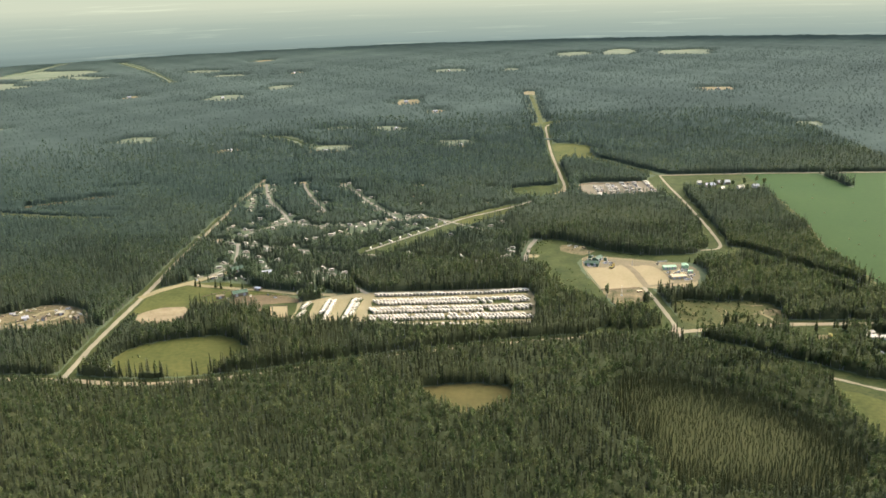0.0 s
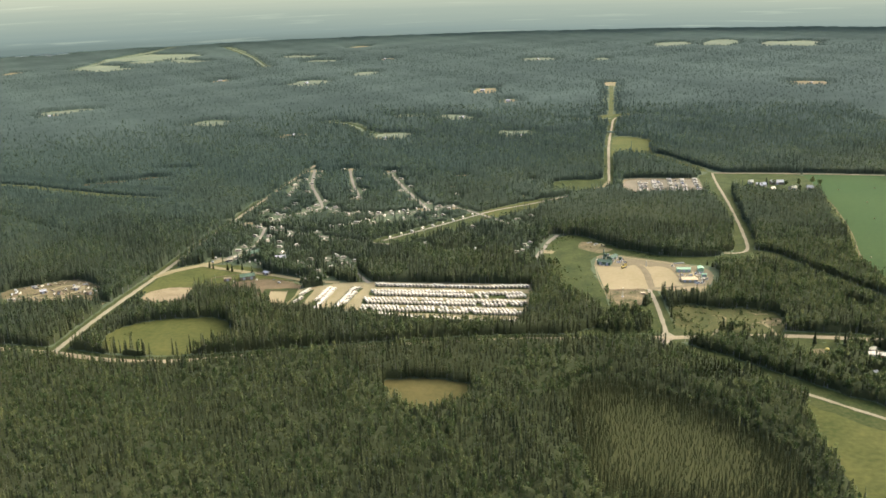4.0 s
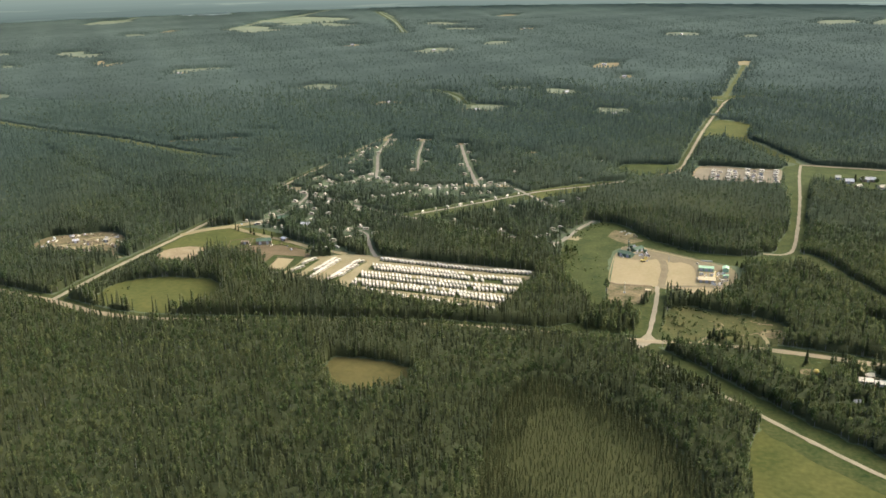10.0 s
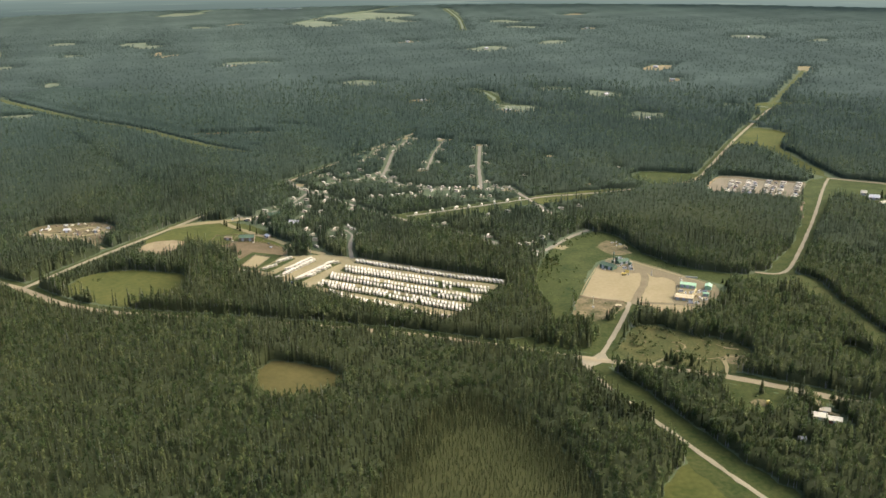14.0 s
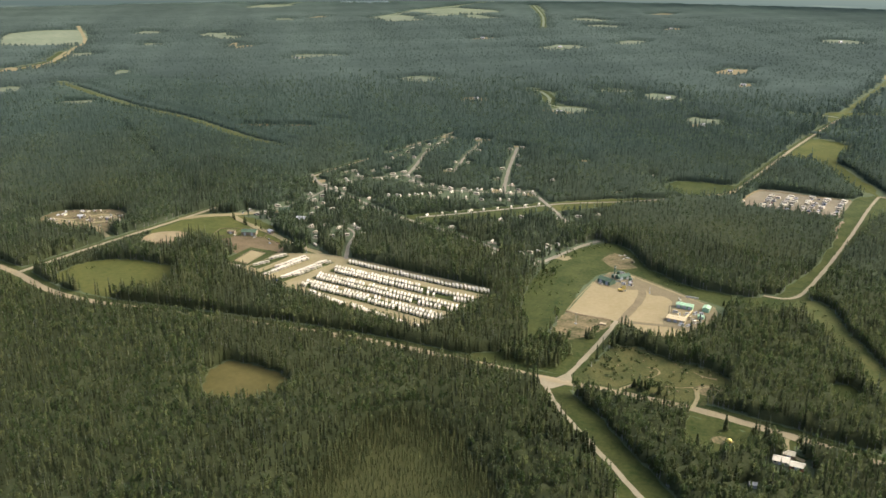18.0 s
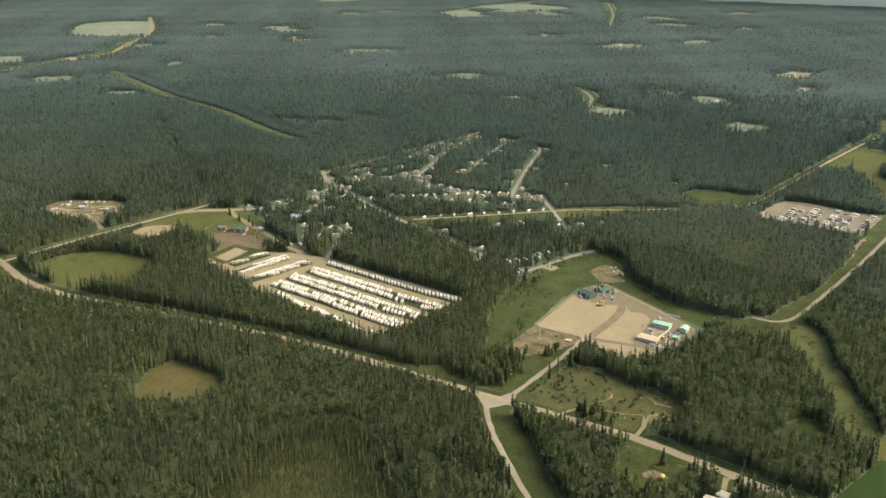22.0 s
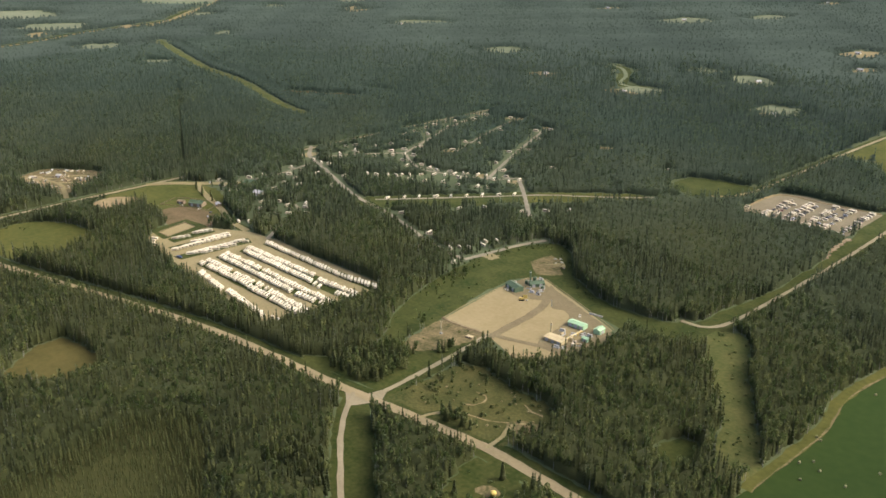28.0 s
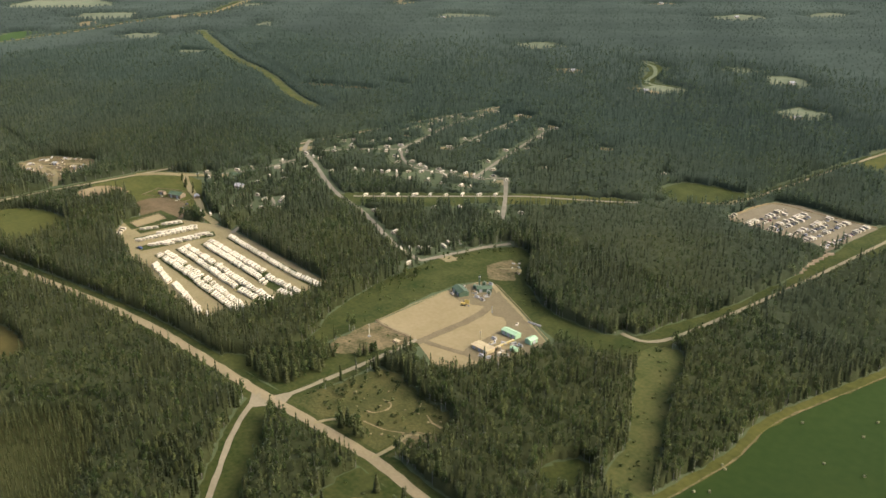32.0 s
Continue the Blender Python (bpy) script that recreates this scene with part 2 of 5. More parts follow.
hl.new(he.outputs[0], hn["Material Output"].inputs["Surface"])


# ---- mesh helpers
def mesh_from(name, verts, faces, mat):
    me = bpy.data.meshes.new(name)
    me.from_pydata([tuple(v) for v in verts], [], faces)
    me.materials.append(mat)
    me.update()
    return me


def part(name, bm, mat, parent, label="", at=None):
    """Links a bmesh as one mesh object under a thing or a part."""
    me = bpy.data.meshes.new(name)
    bm.to_mesh(me)
    bm.free()
    me.materials.append(mat)
    ob = new(name, me)
    ob.parent = parent
    if at is not None:
        ob.matrix_local = at
    if label:
        tagged(ob, label)
    return ob


def box(x0, x1, y0, y1, z0, z1, bevel=0.0, bm=None):
    bm = bm or bmesh.new()
    v = [bm.verts.new((x, y, z)) for z in (z0, z1) for y in (y0, y1) for x in (x0, x1)]
    fs = [bm.faces.new([v[i] for i in q]) for q in ((0, 2, 3, 1), (4, 5, 7, 6), (0, 1, 5, 4), (2, 6, 7, 3), (0, 4, 6, 2), (1, 3, 7, 5))]
    if bevel:
        edges = {e for f in fs for e in f.edges}
        bmesh.ops.bevel(bm, geom=list(edges), offset=bevel, segments=1, affect="EDGES")
    return bm


def prism(profile, x0, x1, bm=None):
    """A profile in (y, z) drawn out along x."""
    bm = bm or bmesh.new()
    a = [bm.verts.new((x0, y, z)) for y, z in profile]
    b = [bm.verts.new((x1, y, z)) for y, z in profile]
    k = len(profile)
    bm.faces.new(a[::-1])
    bm.faces.new(b)
    for i in range(k):
        bm.faces.new((a[i], a[(i + 1) % k], b[(i + 1) % k], b[i]))
    bmesh.ops.recalc_face_normals(bm, faces=bm.faces)
    return bm


def drum(r, h, sides=14, z=0.0, r2=None, axis="Z", at=(0, 0, 0), bm=None):
    bm = bm or bmesh.new()
    m = Matrix.Translation(at) @ (pose(0, 0, 0, 90, 0, 0) if axis == "Y" else pose(0, 0, 0, 0, 90, 0) if axis == "X" else Matrix())
    bmesh.ops.create_cone(bm, cap_ends=True, segments=sides, radius1=r, radius2=r if r2 is None else r2, depth=h, matrix=m @ Matrix.Translation((0, 0, z + (h / 2 if axis == "Z" else 0))))
    return bm


def smooth_line(pts, step=6.0, closed=False):
    """A rounded line through the given points, as an array of points about step apart."""
    p = np.array(pts, float)
    k = len(p)
    out = []
    for i in range(k if closed else k - 1):
        a, b = p[i], p[(i + 1) % k]
        p0 = p[(i - 1) % k] if closed or i else a
        p3 = p[(i + 2) % k] if closed or i + 2 < k else b
        m = max(2, int(np.hypot(*(b - a)) / step))
        for j in range(m):
            s = j / m
            out.append(0.5 * (2 * a + (b - p0) * s + (2 * p0 - 5 * a + 4 * b - p3) * s * s + (3 * a - p0 - 3 * b + p3) * s ** 3))
    if not closed:
        out.append(p[-1])
    return np.array(out)


CLEAR = []     # outlines with no trees: (points, margin)
LINES = []     # roads with no trees: (points, half width)


def patch(name, pts, mat, z, label, category, wild=1.5, margin=0.0, sharp=False, clear=True):
    """A sheet of ground cover with an uneven edge."""
    line = np.array(pts, float)
    if not sharp:
        size = max(np.ptp(line[:, 0]), np.ptp(line[:, 1]))
        line = smooth_line(pts, max(3.0, size / 40), True)
        line = line + RNG.normal(0, wild, line.shape) * 0.6
    else:
        fine = []
        for i in range(len(line)):
            a, b = line[i], line[(i + 1) % len(line)]
            m = max(1, int(np.hypot(*(b - a)) / 6))
            fine += [a + (b - a) * j / m for j in range(m)]
        line = np.array(fine) + RNG.normal(0, wild, (len(fine), 2)) * 0.4
    if clear:
        CLEAR.append((line, margin))
    z += 0.0007 * len(CLEAR)
    bm = bmesh.new()
    f = bm.faces.new([bm.verts.new((x, y, z)) for x, y in line])
    if f.normal.z < 0:
        f.normal_flip()
    bm.normal_update()
    if f.normal.z < 0:
        f.normal_flip()
    bmesh.ops.triangulate(bm, faces=bm.faces[:], ngon_method="EAR_CLIP")
    me = bpy.data.meshes.new(name)
    bm.to_mesh(me)
    bm.free()
    me.materials.append(mat)
    return tagged(new(name, me), label, category, kind="structure")


def ribbon(name, pts, width, mat, z, label, category="road", verge=3.0, clear=True, rough=0.25):
    """A road along a rounded line, with a crown and ragged edges."""
    line = smooth_line(pts, 6.0)
    z += 0.12
    if clear:
        LINES.append((line, width / 2 + verge))
        if verge >= 3.0 and category == "road" and width < 10 and "campground" not in label:
            ribbon("road_verge", pts, width + 2 * verge - 1.5, GRASS, -0.09 + 0.0007 * len(LINES), "grass verge along a gravel road", "grass", 0, False, 0.5)
    d = np.gradient(line, axis=0)
    d /= np.hypot(d[:, 0], d[:, 1])[:, None] + 1e-9
    nrm = np.stack([-d[:, 1], d[:, 0]], 1)
    verts, faces = [], []
    for i, (p, q) in enumerate(zip(line, nrm)):
        for s, h in ((-0.5, 0.0), (0.0, 0.08), (0.5, 0.0)):
            w = width * s + (RNG.normal(0, rough) if s else 0)
            verts.append((p[0] + q[0] * w, p[1] + q[1] * w, z + h))
        if i:
            for j in range(2):
                a = 3 * (i - 1) + j
                faces.append((a, a + 3, a + 4, a + 1)[::-1])
    me = mesh_from(name, verts, faces, mat)
    return tagged(new(name, me), label, category, kind="structure")


# ---- ground
me = mesh_from("ground", [(-12000, -6000, 0), (12000, -6000, 0), (12000, 14000, 0), (-12000, 14000, 0)], [(0, 1, 2, 3)], FLOOR)
tagged(new("ground", me), "dark mossy forest floor stretching flat to the horizon", "ground", kind="structure")
meadow_glade = [(344, 780), (350, 796), (358, 800), (367, 790), (368, 768), (354, 768)]
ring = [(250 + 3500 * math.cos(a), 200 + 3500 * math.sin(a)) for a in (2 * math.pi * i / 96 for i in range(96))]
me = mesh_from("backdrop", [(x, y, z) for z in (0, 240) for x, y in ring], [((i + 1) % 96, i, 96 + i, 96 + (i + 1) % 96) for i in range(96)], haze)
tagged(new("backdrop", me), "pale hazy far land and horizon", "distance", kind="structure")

# ---- meadows, fields and bogs
def meadow(pts, label="olive grass meadow among the spruces", mat=MEADOW, name="meadow", z=0.05, wild=2.0, **k):
    return patch(name, pts, mat, z, label, "meadow", wild, **k)


meadow([(-250, 656), (-254, 695), (-236, 716), (-205, 726), (-178, 726), (-156, 704), (-151, 676), (-180, 650), (-217, 650)], "round olive hay meadow beside the highway")
meadow([(-10, 600), (-8, 616), (18, 622), (50, 614), (54, 590), (40, 574), (22, 563), (4, 578)], "small square brown-olive glade in dark spruce forest", DRYGRASS)
meadow([(281, 604), (338, 560), (420, 520), (430, 430), (300, 420), (276, 520)], "mown olive field south of the gravel road")
meadow([(110, 822), (96, 871), (93, 903), (88, 930), (100, 962), (118, 985), (140, 975), (158, 955), (172, 938), (215, 916), (262, 918), (285, 936), (300, 944), (312, 920), (300, 896), (262, 886), (200, 902), (150, 915), (140, 880), (150, 820), (152, 790), (156, 772), (172, 770), (190, 790), (190, 730), (188, 718), (160, 714), (132, 708), (126, 716), (140, 724), (146, 744), (140, 772), (126, 790)], "green meadow round the gravel pad", GRASS, wild=1.2)
meadow([(296, 930), (318, 935), (340, 890), (366, 850), (392, 806), (400, 792), (376, 788), (352, 836), (320, 880), (302, 905)], "mottled rough grass cutline through the aspens", CUT)
meadow([(204, 713), (203, 745), (207, 778), (225, 782), (250, 776), (284, 772), (292, 742), (276, 716), (240, 714)], "rough olive clearing with scattered shrubs and bare soil", ROUGH)
meadow([(283, 707), (318, 707), (330, 698), (322, 680), (306, 664), (293, 668), (284, 690)], "mown green lawn of a roadside home", GRASS)
meadow([(204, 703), (222, 687), (254, 661), (276, 642), (302, 620), (350, 584), (430, 528), (520, 464), (505, 440), (415, 494), (344, 546), (292, 588), (240, 642), (207, 672), (190, 694)], "shaded grass verge along the gravel road", GRASS)
meadow([(-400, 655), (-346, 650), (-284, 643), (-245, 635), (-215, 632), (-172, 636), (-100, 654), (-100, 645), (-172, 624), (-215, 619), (-245, 622), (-284, 631), (-346, 640), (-400, 648)], "grass verge south of the highway", GRASS, z=0.04)
meadow([(-280, 836), (-235, 868), (-190, 862), (-150, 830), (-128, 812), (-140, 798), (-190, 786), (-222, 790), (-262, 776), (-280, 790)], "trampled paddock grass beside the yard", MEADOW)
meadow([(280, 925), (291, 1010), (293, 1090), (288, 1160), (284, 1246), (300, 1280), (330, 1282), (345, 1230), (322, 1200), (314, 1150), (311, 1070), (309, 1000), (302, 940)], "grass corridor along a gravel lane", GRASS)
meadow([(-92, 956), (-52, 1004), (0, 1064), (16, 1078), (36, 1060), (10, 1020), (-26, 976), (-72, 934)], "open grass strip with parked campers", GRASS)
meadow([(16, 1076), (56, 1117), (98, 1146), (116, 1128), (76, 1086), (38, 1054)], "mown pale strip in the campground", MEADOW)
meadow([(104, 1180), (98, 1228), (135, 1242), (165, 1240), (160, 1200), (150, 1182)], "small green clearing behind the spruces", GRASS)
meadow([(318, 1215), (332, 1278), (410, 1275), (425, 1245), (430, 1200), (400, 1160), (350, 1172)], "grassy farmyard clearing", GRASS)
meadow([(176, 1400), (182, 1530), (215, 1540), (243, 1505), (240, 1420), (300, 1310), (290, 1296), (230, 1388), (205, 1425)], "pale green pasture by the far lane", MEADOW)
meadow([(170, 1690), (165, 1740), (200, 1770), (250, 1772), (252, 1755), (206, 1742), (196, 1690)], "pale grass by a far junction")
patch("crop_field", [(400, 790), (402, 860), (396, 910), (410, 1000), (416, 1060), (420, 1130), (424, 1202), (420, 1272), (520, 1274), (530, 1180), (620, 1100), (760, 1000), (700, 700), (420, 640), (388, 720)], CROP, 0.06, "bright green mown crop field with bales", "field", 1.0, sharp=True)
ribbon("field_margin", [(397, 780), (397.5, 800), (400, 860), (394.5, 910), (408, 1000), (414, 1060), (418, 1130), (421, 1200)], 7.0, MEADOW, 0.0, "dry grass margin of a crop field", "field margin", 0.0, rough=0.5)
ribbon("field_margin", [(400, 780), (400.5, 800), (403, 860), (397.5, 910), (411, 1000), (417, 1060), (421, 1130)], 1.0, SCRAPED, 0.03, "dry brown line of a crop field edge", "field margin", 0.0, clear=False, rough=0.3)
patch("crop_field", [(560, 1130), (540, 1210), (560, 1262), (760, 1250), (820, 1100)], CROP, 0.06, "bright green crop field behind a tree belt", "field", 1.0)
bog = [(124, 560), (122, 600), (140, 620), (164, 616), (200, 594), (236, 560), (256, 512), (240, 470), (150, 470), (132, 510)]
patch("bog", bog, BOG, 0.05, "yellow-green bog with stunted thin spruces", "bog", 1.2, clear=False)
for pts in ([(-552, 1196), (-540, 1216), (-500, 1232), (-484, 1214), (-510, 1196)], [(-492, 1222), (-484, 1246), (-452, 1254), (-446, 1238), (-466, 1222)], [(-486, 1290), (-462, 1312), (-430, 1306), (-446, 1290)]):
    patch("bog", pts, DRYBOG, 0.06, "dry brown open bog in the forest", "bog", 4.0)

meadow(meadow_glade, "small grassy glade among aspens", GRASS)

# ---- roads
HWY = [(-700, 690), (-480, 668), (-346, 652), (-284, 646), (-245, 638), (-215, 635), (-172, 639), (-100, 657), (-23, 677), (45, 692), (100, 699), (171, 705), (205, 709), (277, 717), (320, 716), (375, 712), (520, 700), (800, 690)]
ribbon("road", HWY, 6.8, SHOULDER, 0.08, "gravel shoulders of a country highway", verge=6.5)
ribbon("road", HWY, 5.6, HIGHWAY, 0.13, "pale chip-sealed country highway", clear=False)
ribbon("road", [(-284, 648), (-284, 728), (-279, 838), (-276, 950), (-275, 975)], 4.8, ROAD, 0.14, "straight pale gravel road through spruce forest", verge=5.6)
ribbon("road", [(-275, 975), (-271, 1060), (-268, 1120)], 4.4, ROAD, 0.14, "straight pale gravel road between tall spruces", verge=5.4)
ribbon("road", [(-268, 1120), (-262, 1230), (-255, 1330)], 3.4, ROAD, 0.14, "narrowing end of the straight gravel road", verge=2.0)
ribbon("road", [(-281, 828), (-266, 850), (-247, 866), (-232, 882), (-212, 900)], 9.0, GRAVEL, 0.16, "wide gravel entrance road forking from the straight road")
ribbon("road", [(-247, 866), (-222, 856), (-196, 848), (-160, 838), (-128, 826), (-95, 822)], 6.0, GRAVEL, 0.17, "dusty gravel lane past the paddocks")
ribbon("road", [(184, 706), (196, 690), (213, 672), (244, 646), (262, 632), (290, 608), (338, 571), (480, 470), (700, 330)], 3.3, ROAD, 0.15, "narrow pale gravel road leaving the highway", verge=4.0)
patch("road", [(180, 703), (190, 706), (201, 706), (196, 697), (193.5, 694), (190, 695)], ROAD, 0.16, "widened gravel mouth of a side road", "road", 0.2, sharp=True)
ribbon("road", [(196, 709), (196, 730), (195, 754), (193, 789), (190, 819)], 3.5, ROAD, 0.16, "pale gravel access road to the pad", verge=6.0)
patch("road", [(191, 710), (193.8, 719), (198.2, 719), (203, 711)], ROAD, 0.17, "flared gravel mouth of the access road", "road", 0.2, sharp=True)
ribbon("road", [(232, 712), (234, 720), (238, 728)], 2.6, GRAVEL, 0.16, "short gravel spur into the clearing")
ribbon("road", [(280, 717), (279, 732), (275, 743), (280, 750), (290, 748)], 2.6, GRAVEL, 0.16, "looping gravel spur into the clearing")
ribbon("road", [(271, 928), (280, 928), (290, 932), (297, 950), (301, 1012), (303, 1080), (304, 1144), (304, 1225), (306, 1282)], 3.2, ROAD, 0.16, "narrow pale lane with a bend in the grass")
ribbon("road", [(306, 1282), (410, 1279), (509, 1271), (640, 1260), (900, 1240)], 4.6, ROAD, 0.16, "far straight gravel road past the farm")
ribbon("road", [(306, 1282), (270, 1340), (239, 1395), (196, 1410)], 4.0, MEADOW, 0.16, "grassy cut track", category="track", verge=12.0)
ribbon("road", [(141, 1180), (160, 1196), (167, 1225), (170, 1300), (175, 1465), (186, 1640), (193, 1715), (215, 1750), (250, 1764)], 3.6, ROAD, 0.16, "far gravel lane cut through forest", verge=5.5)
ribbon("road", [(186, 1730), (196, 1950), (202, 2150)], 8.0, CUT, 0.12, "grass cutline to the far clearing", category="track", verge=3.0)
clearing_far = [(192, 2150), (190, 2205), (214, 2205), (214, 2150)]
patch("clearing", clearing_far, GRAVEL, 0.13, "small pale gravel pad at a cutline end", "clearing", 1.0)
ribbon("road", [(145, 1190), (160, 1205), (168, 1237)], 5.0, GRAVEL, 0.17, "curved gravel drive in a small clearing")
CAMP = [
    [(-279, 1035), (-250, 1010), (-227, 1000), (-185, 984), (-142, 966), (-93, 949), (-34, 937), (42, 912), (86, 905)],
    [(-248, 1300), (-226, 1205), (-200, 1140), (-181, 1090)],
    [(-196, 1300), (-172, 1215), (-140, 1125)],
    [(-136, 1285), (-92, 1178), (-48, 1082)],
    [(-27, 1105), (0, 1080), (22, 1058), (60, 1019)],
    [(-80, 957), (-36, 1007), (9, 1060), (30, 1083), (85, 1126), (144, 1182)],
    [(86, 905), (92, 933), (98, 962), (106, 985)],
    [(-93, 865), (-80, 842), (-66, 822)],
    [(-181, 1090), (-120, 1060), (-48, 1082), (-27, 1105)],
    [(-240, 1006), (-215, 1050), (-181, 1090)],
    [(-93, 865), (-100, 880), (-112, 890), (-128, 896)],
    [(-232, 882), (-215, 930), (-225, 1000)],
]
for k, c in enumerate(CAMP):
    ribbon("road", c, (4.5, 4.2, 3.4, 4.2, 4.2, 3.6, 4.5, 3.8, 3.0, 3.0, 2.6, 3.0)[k], CAMPROAD, 0.17 + 0.004 * k, "pale gravel campground lane between spruces", verge=(3.4, 3.0, 2.2, 2.8, 2.4, 3.0, 2.9, 2.2, 1.4, 1.6, 0.6, 1.6)[k])

# ---- gravel yards
patch("gravel_yard", [(-132, 742), (-152, 764), (-156, 797), (-126, 803), (-92, 822), (-62, 826), (84, 826), (88, 800), (84, 748), (76, 722), (0, 726), (-60, 732)], GRAVEL, 0.10, "tan gravel trailer storage yard", "yard", 0.6, sharp=True)
for g in ([(-60, 789), (82, 787), (84, 801.5), (-61, 801)], [(-62, 768), (82, 767), (84, 780), (-63, 780)], [(-61, 749.5), (82, 746.5), (80, 760), (-61, 762)], [(-59, 812), (82, 812), (83, 820), (-59, 819)], [(-109, 753), (-99, 753), (-93, 804), (-103, 807)], [(-88, 745), (-77, 746), (-69, 808), (-80, 812)], [(-127, 762), (-115, 762), (-113, 801), (-124, 803)]):
    patch("grass_strip", g, GRASS, 0.14, "thin grass under parked trailers", "grass", 0.5, sharp=True)
patch("grass_strip", [(-157, 762), (-160, 800), (-129, 805), (-127, 780), (-130, 760)], GRASS, 0.13, "grass round the riding arena", "grass", 0.8, sharp=True)
patch("sand_arena", [(-147, 766), (-153, 795), (-137, 795), (-132, 766)], PADGRAVEL, 0.16, "pale sand riding arena", "arena", 0.1, sharp=True)
patch("bare_ground", [(-195, 792), (-196, 815), (-168, 826), (-135, 818), (-128, 800), (-150, 800), (-160, 782)], BROWN, 0.12, "brown bare paddock soil", "ground", 1.0)
patch("bare_ground", [(-262, 762), (-268, 785), (-250, 800), (-228, 797), (-222, 772), (-240, 760)], DIRT, 0.12, "tan bare soil bank beside the road", "ground", 1.0)
patch("bare_ground", [(-394, 744), (-408, 780), (-386, 800), (-362, 816), (-338, 810), (-314, 788), (-312, 756), (-330, 744), (-352, 740)], SCRAPED, 0.10, "bare soil of a cluttered work yard in the forest", "ground", 1.2)
patch("gravel_pad", [(151, 816), (143, 890), (146, 912), (154, 920), (200, 902), (246, 882), (252, 860), (238, 812), (222, 806), (190, 818)], PADGRAVEL, 0.10, "wide tan gravel industrial pad", "pad", 0.2, margin=8.0, sharp=True)
patch("gravel_pad", [(168, 912), (184, 906), (228, 888), (247, 879), (251, 858), (243, 832), (222, 831), (217, 862), (212, 878), (204, 884.5), (195, 881.5), (187, 890)], TRACK, 0.13, "darker driven gravel round the process buildings", "pad", 0.5, clear=False)
patch("gravel_pad", [(146, 886), (146, 908), (153, 916), (176, 906), (186, 894), (176, 884), (160, 880)], TRACK, 0.135, "darker driven gravel at the pad's corner", "pad", 0.5, clear=False)
ribbon("pad_track", [(193, 816), (192, 843), (190.5, 866), (185, 886), (176, 902)], 6.5, TRACK, 0.15, "darker driven track across the pad", "track", clear=False)
ribbon("pad_track", [(195, 821), (208, 824), (222, 829), (234, 833)], 4.5, TRACK, 0.16, "darker driven track across the pad", "track", clear=False)
patch("gravel_pad", [(221, 856), (219, 866), (232, 864), (238, 858), (233, 852)], PADGRAVEL, 0.155, "pale gravel between the process buildings", "pad", 0.5, clear=False)
patch("bare_ground", [(154, 790), (153, 814), (186, 816), (188, 800), (176, 772), (160, 770)], SCRAPED, 0.11, "scraped bare soil beside the pad", "ground", 1.0)
patch("bare_ground", [(127, 939), (130, 961), (144, 958), (150, 946), (163, 936), (158, 928), (146, 922)], SCRAPED, 0.12, "scraped tan pit with rubble in the meadow", "ground", 1.2, sharp=True)
patch("bare_ground", [(272, 742), (276, 752), (290, 754), (294, 745), (286, 738)], SCRAPED, 0.12, "bare tan soil at the loop's end", "ground", 0.8)
patch("parking_lot", [(184, 1180), (188, 1245), (210, 1253), (246, 1249), (285, 1248), (283, 1156), (240, 1160), (197, 1158)], LOTGRAVEL, 0.10, "tan gravel lot full of parked vehicles", "parking lot", 0.5, margin=1.0, sharp=True)


# ---- far clearings
def clearing(x, y, w, d, mat=PALEFIELD, label="pale far clearing in the forest", turn=0.0):
    """An uneven opening in the woods, w across and d deep."""
    c, n = math.cos(radians(turn)), math.sin(radians(turn))
    pts = []
    for i in range(14):
        a, k = 2 * math.pi * i / 14, rnd.uniform(0.82, 1.12)
        u = w / 2 * k * math.copysign(abs(math.cos(a)) ** 0.6, math.cos(a))
        v = d / 2 * k * math.copysign(abs(math.sin(a)) ** 0.6, math.sin(a))
        pts.append((x + c * u - n * v, y + n * u + c * v))
    return patch("clearing", pts, mat, 0.08, label, "clearing", 1.5)


# hay fields and gravel yards in the woods: to the north, the north-west, then the west
for x, y, w, d, turn in ((-556, 1689, 73, 68, -4), (-183, 1552, 69, 62, -3), (-521, 2252, 82, 111, -7), (-416, 2419, 57, 111, -8), (-721, 2877, 117, 99, -10), (-620, 2739, 103, 80, -10),
                         (23, 1574, 63, 62, -4), (22, 2700, 98, 93, -10), (193, 2672, 35, 80, -10), (423, 3076, 108, 167, -13), (578, 3101, 100, 223, -13), (770, 3028, 165, 198, -13),
                         (-192, 1756, 46, 43, -4), (-95, 1735, 56, 80, 38), (649, 1657, 50, 62, -5)):
    clearing(x, y, w, d, turn=turn)
for x, y, w, d, turn in ((-1210, 2946, 238, 173, -10), (-1192, 2787, 101, 105, -9), (-1202, 2591, 112, 111, -8), (-1030, 2783, 90, 86, -9), (-1813, 3526, 49, 117, -12), (-1296, 2892, 124, 130, 38),
                         (-1085, 2817, 56, 93, 39), (-1515, 2412, 56, 108, 38), (-1340, 1987, 62, 86, 8), (-1867, 2744, 119, 179, 5), (-1265, 2646, 113, 148, 6)):
    clearing(x, y, w, d, turn=turn)
for x, y, w, d, turn in ((-900, 1192, 57, 52, 37), (-1589, 1955, 70, 93, 38), (-1390, 1786, 34, 68, 38), (-1412, 2020, 62, 93, 39), (-926, 1836, 115, 58, 38), (-1384, 1583, 47, 68, 37), (-1702, 1250, 230, 161, 48),
                         (-1444, 1256, 136, 99, 48), (-1122, 1203, 59, 53, 49), (-1132, 1201, 66, 49, 38), (-1095, 1449, 31, 68, 39)):
    clearing(x, y, w, d, turn=turn)
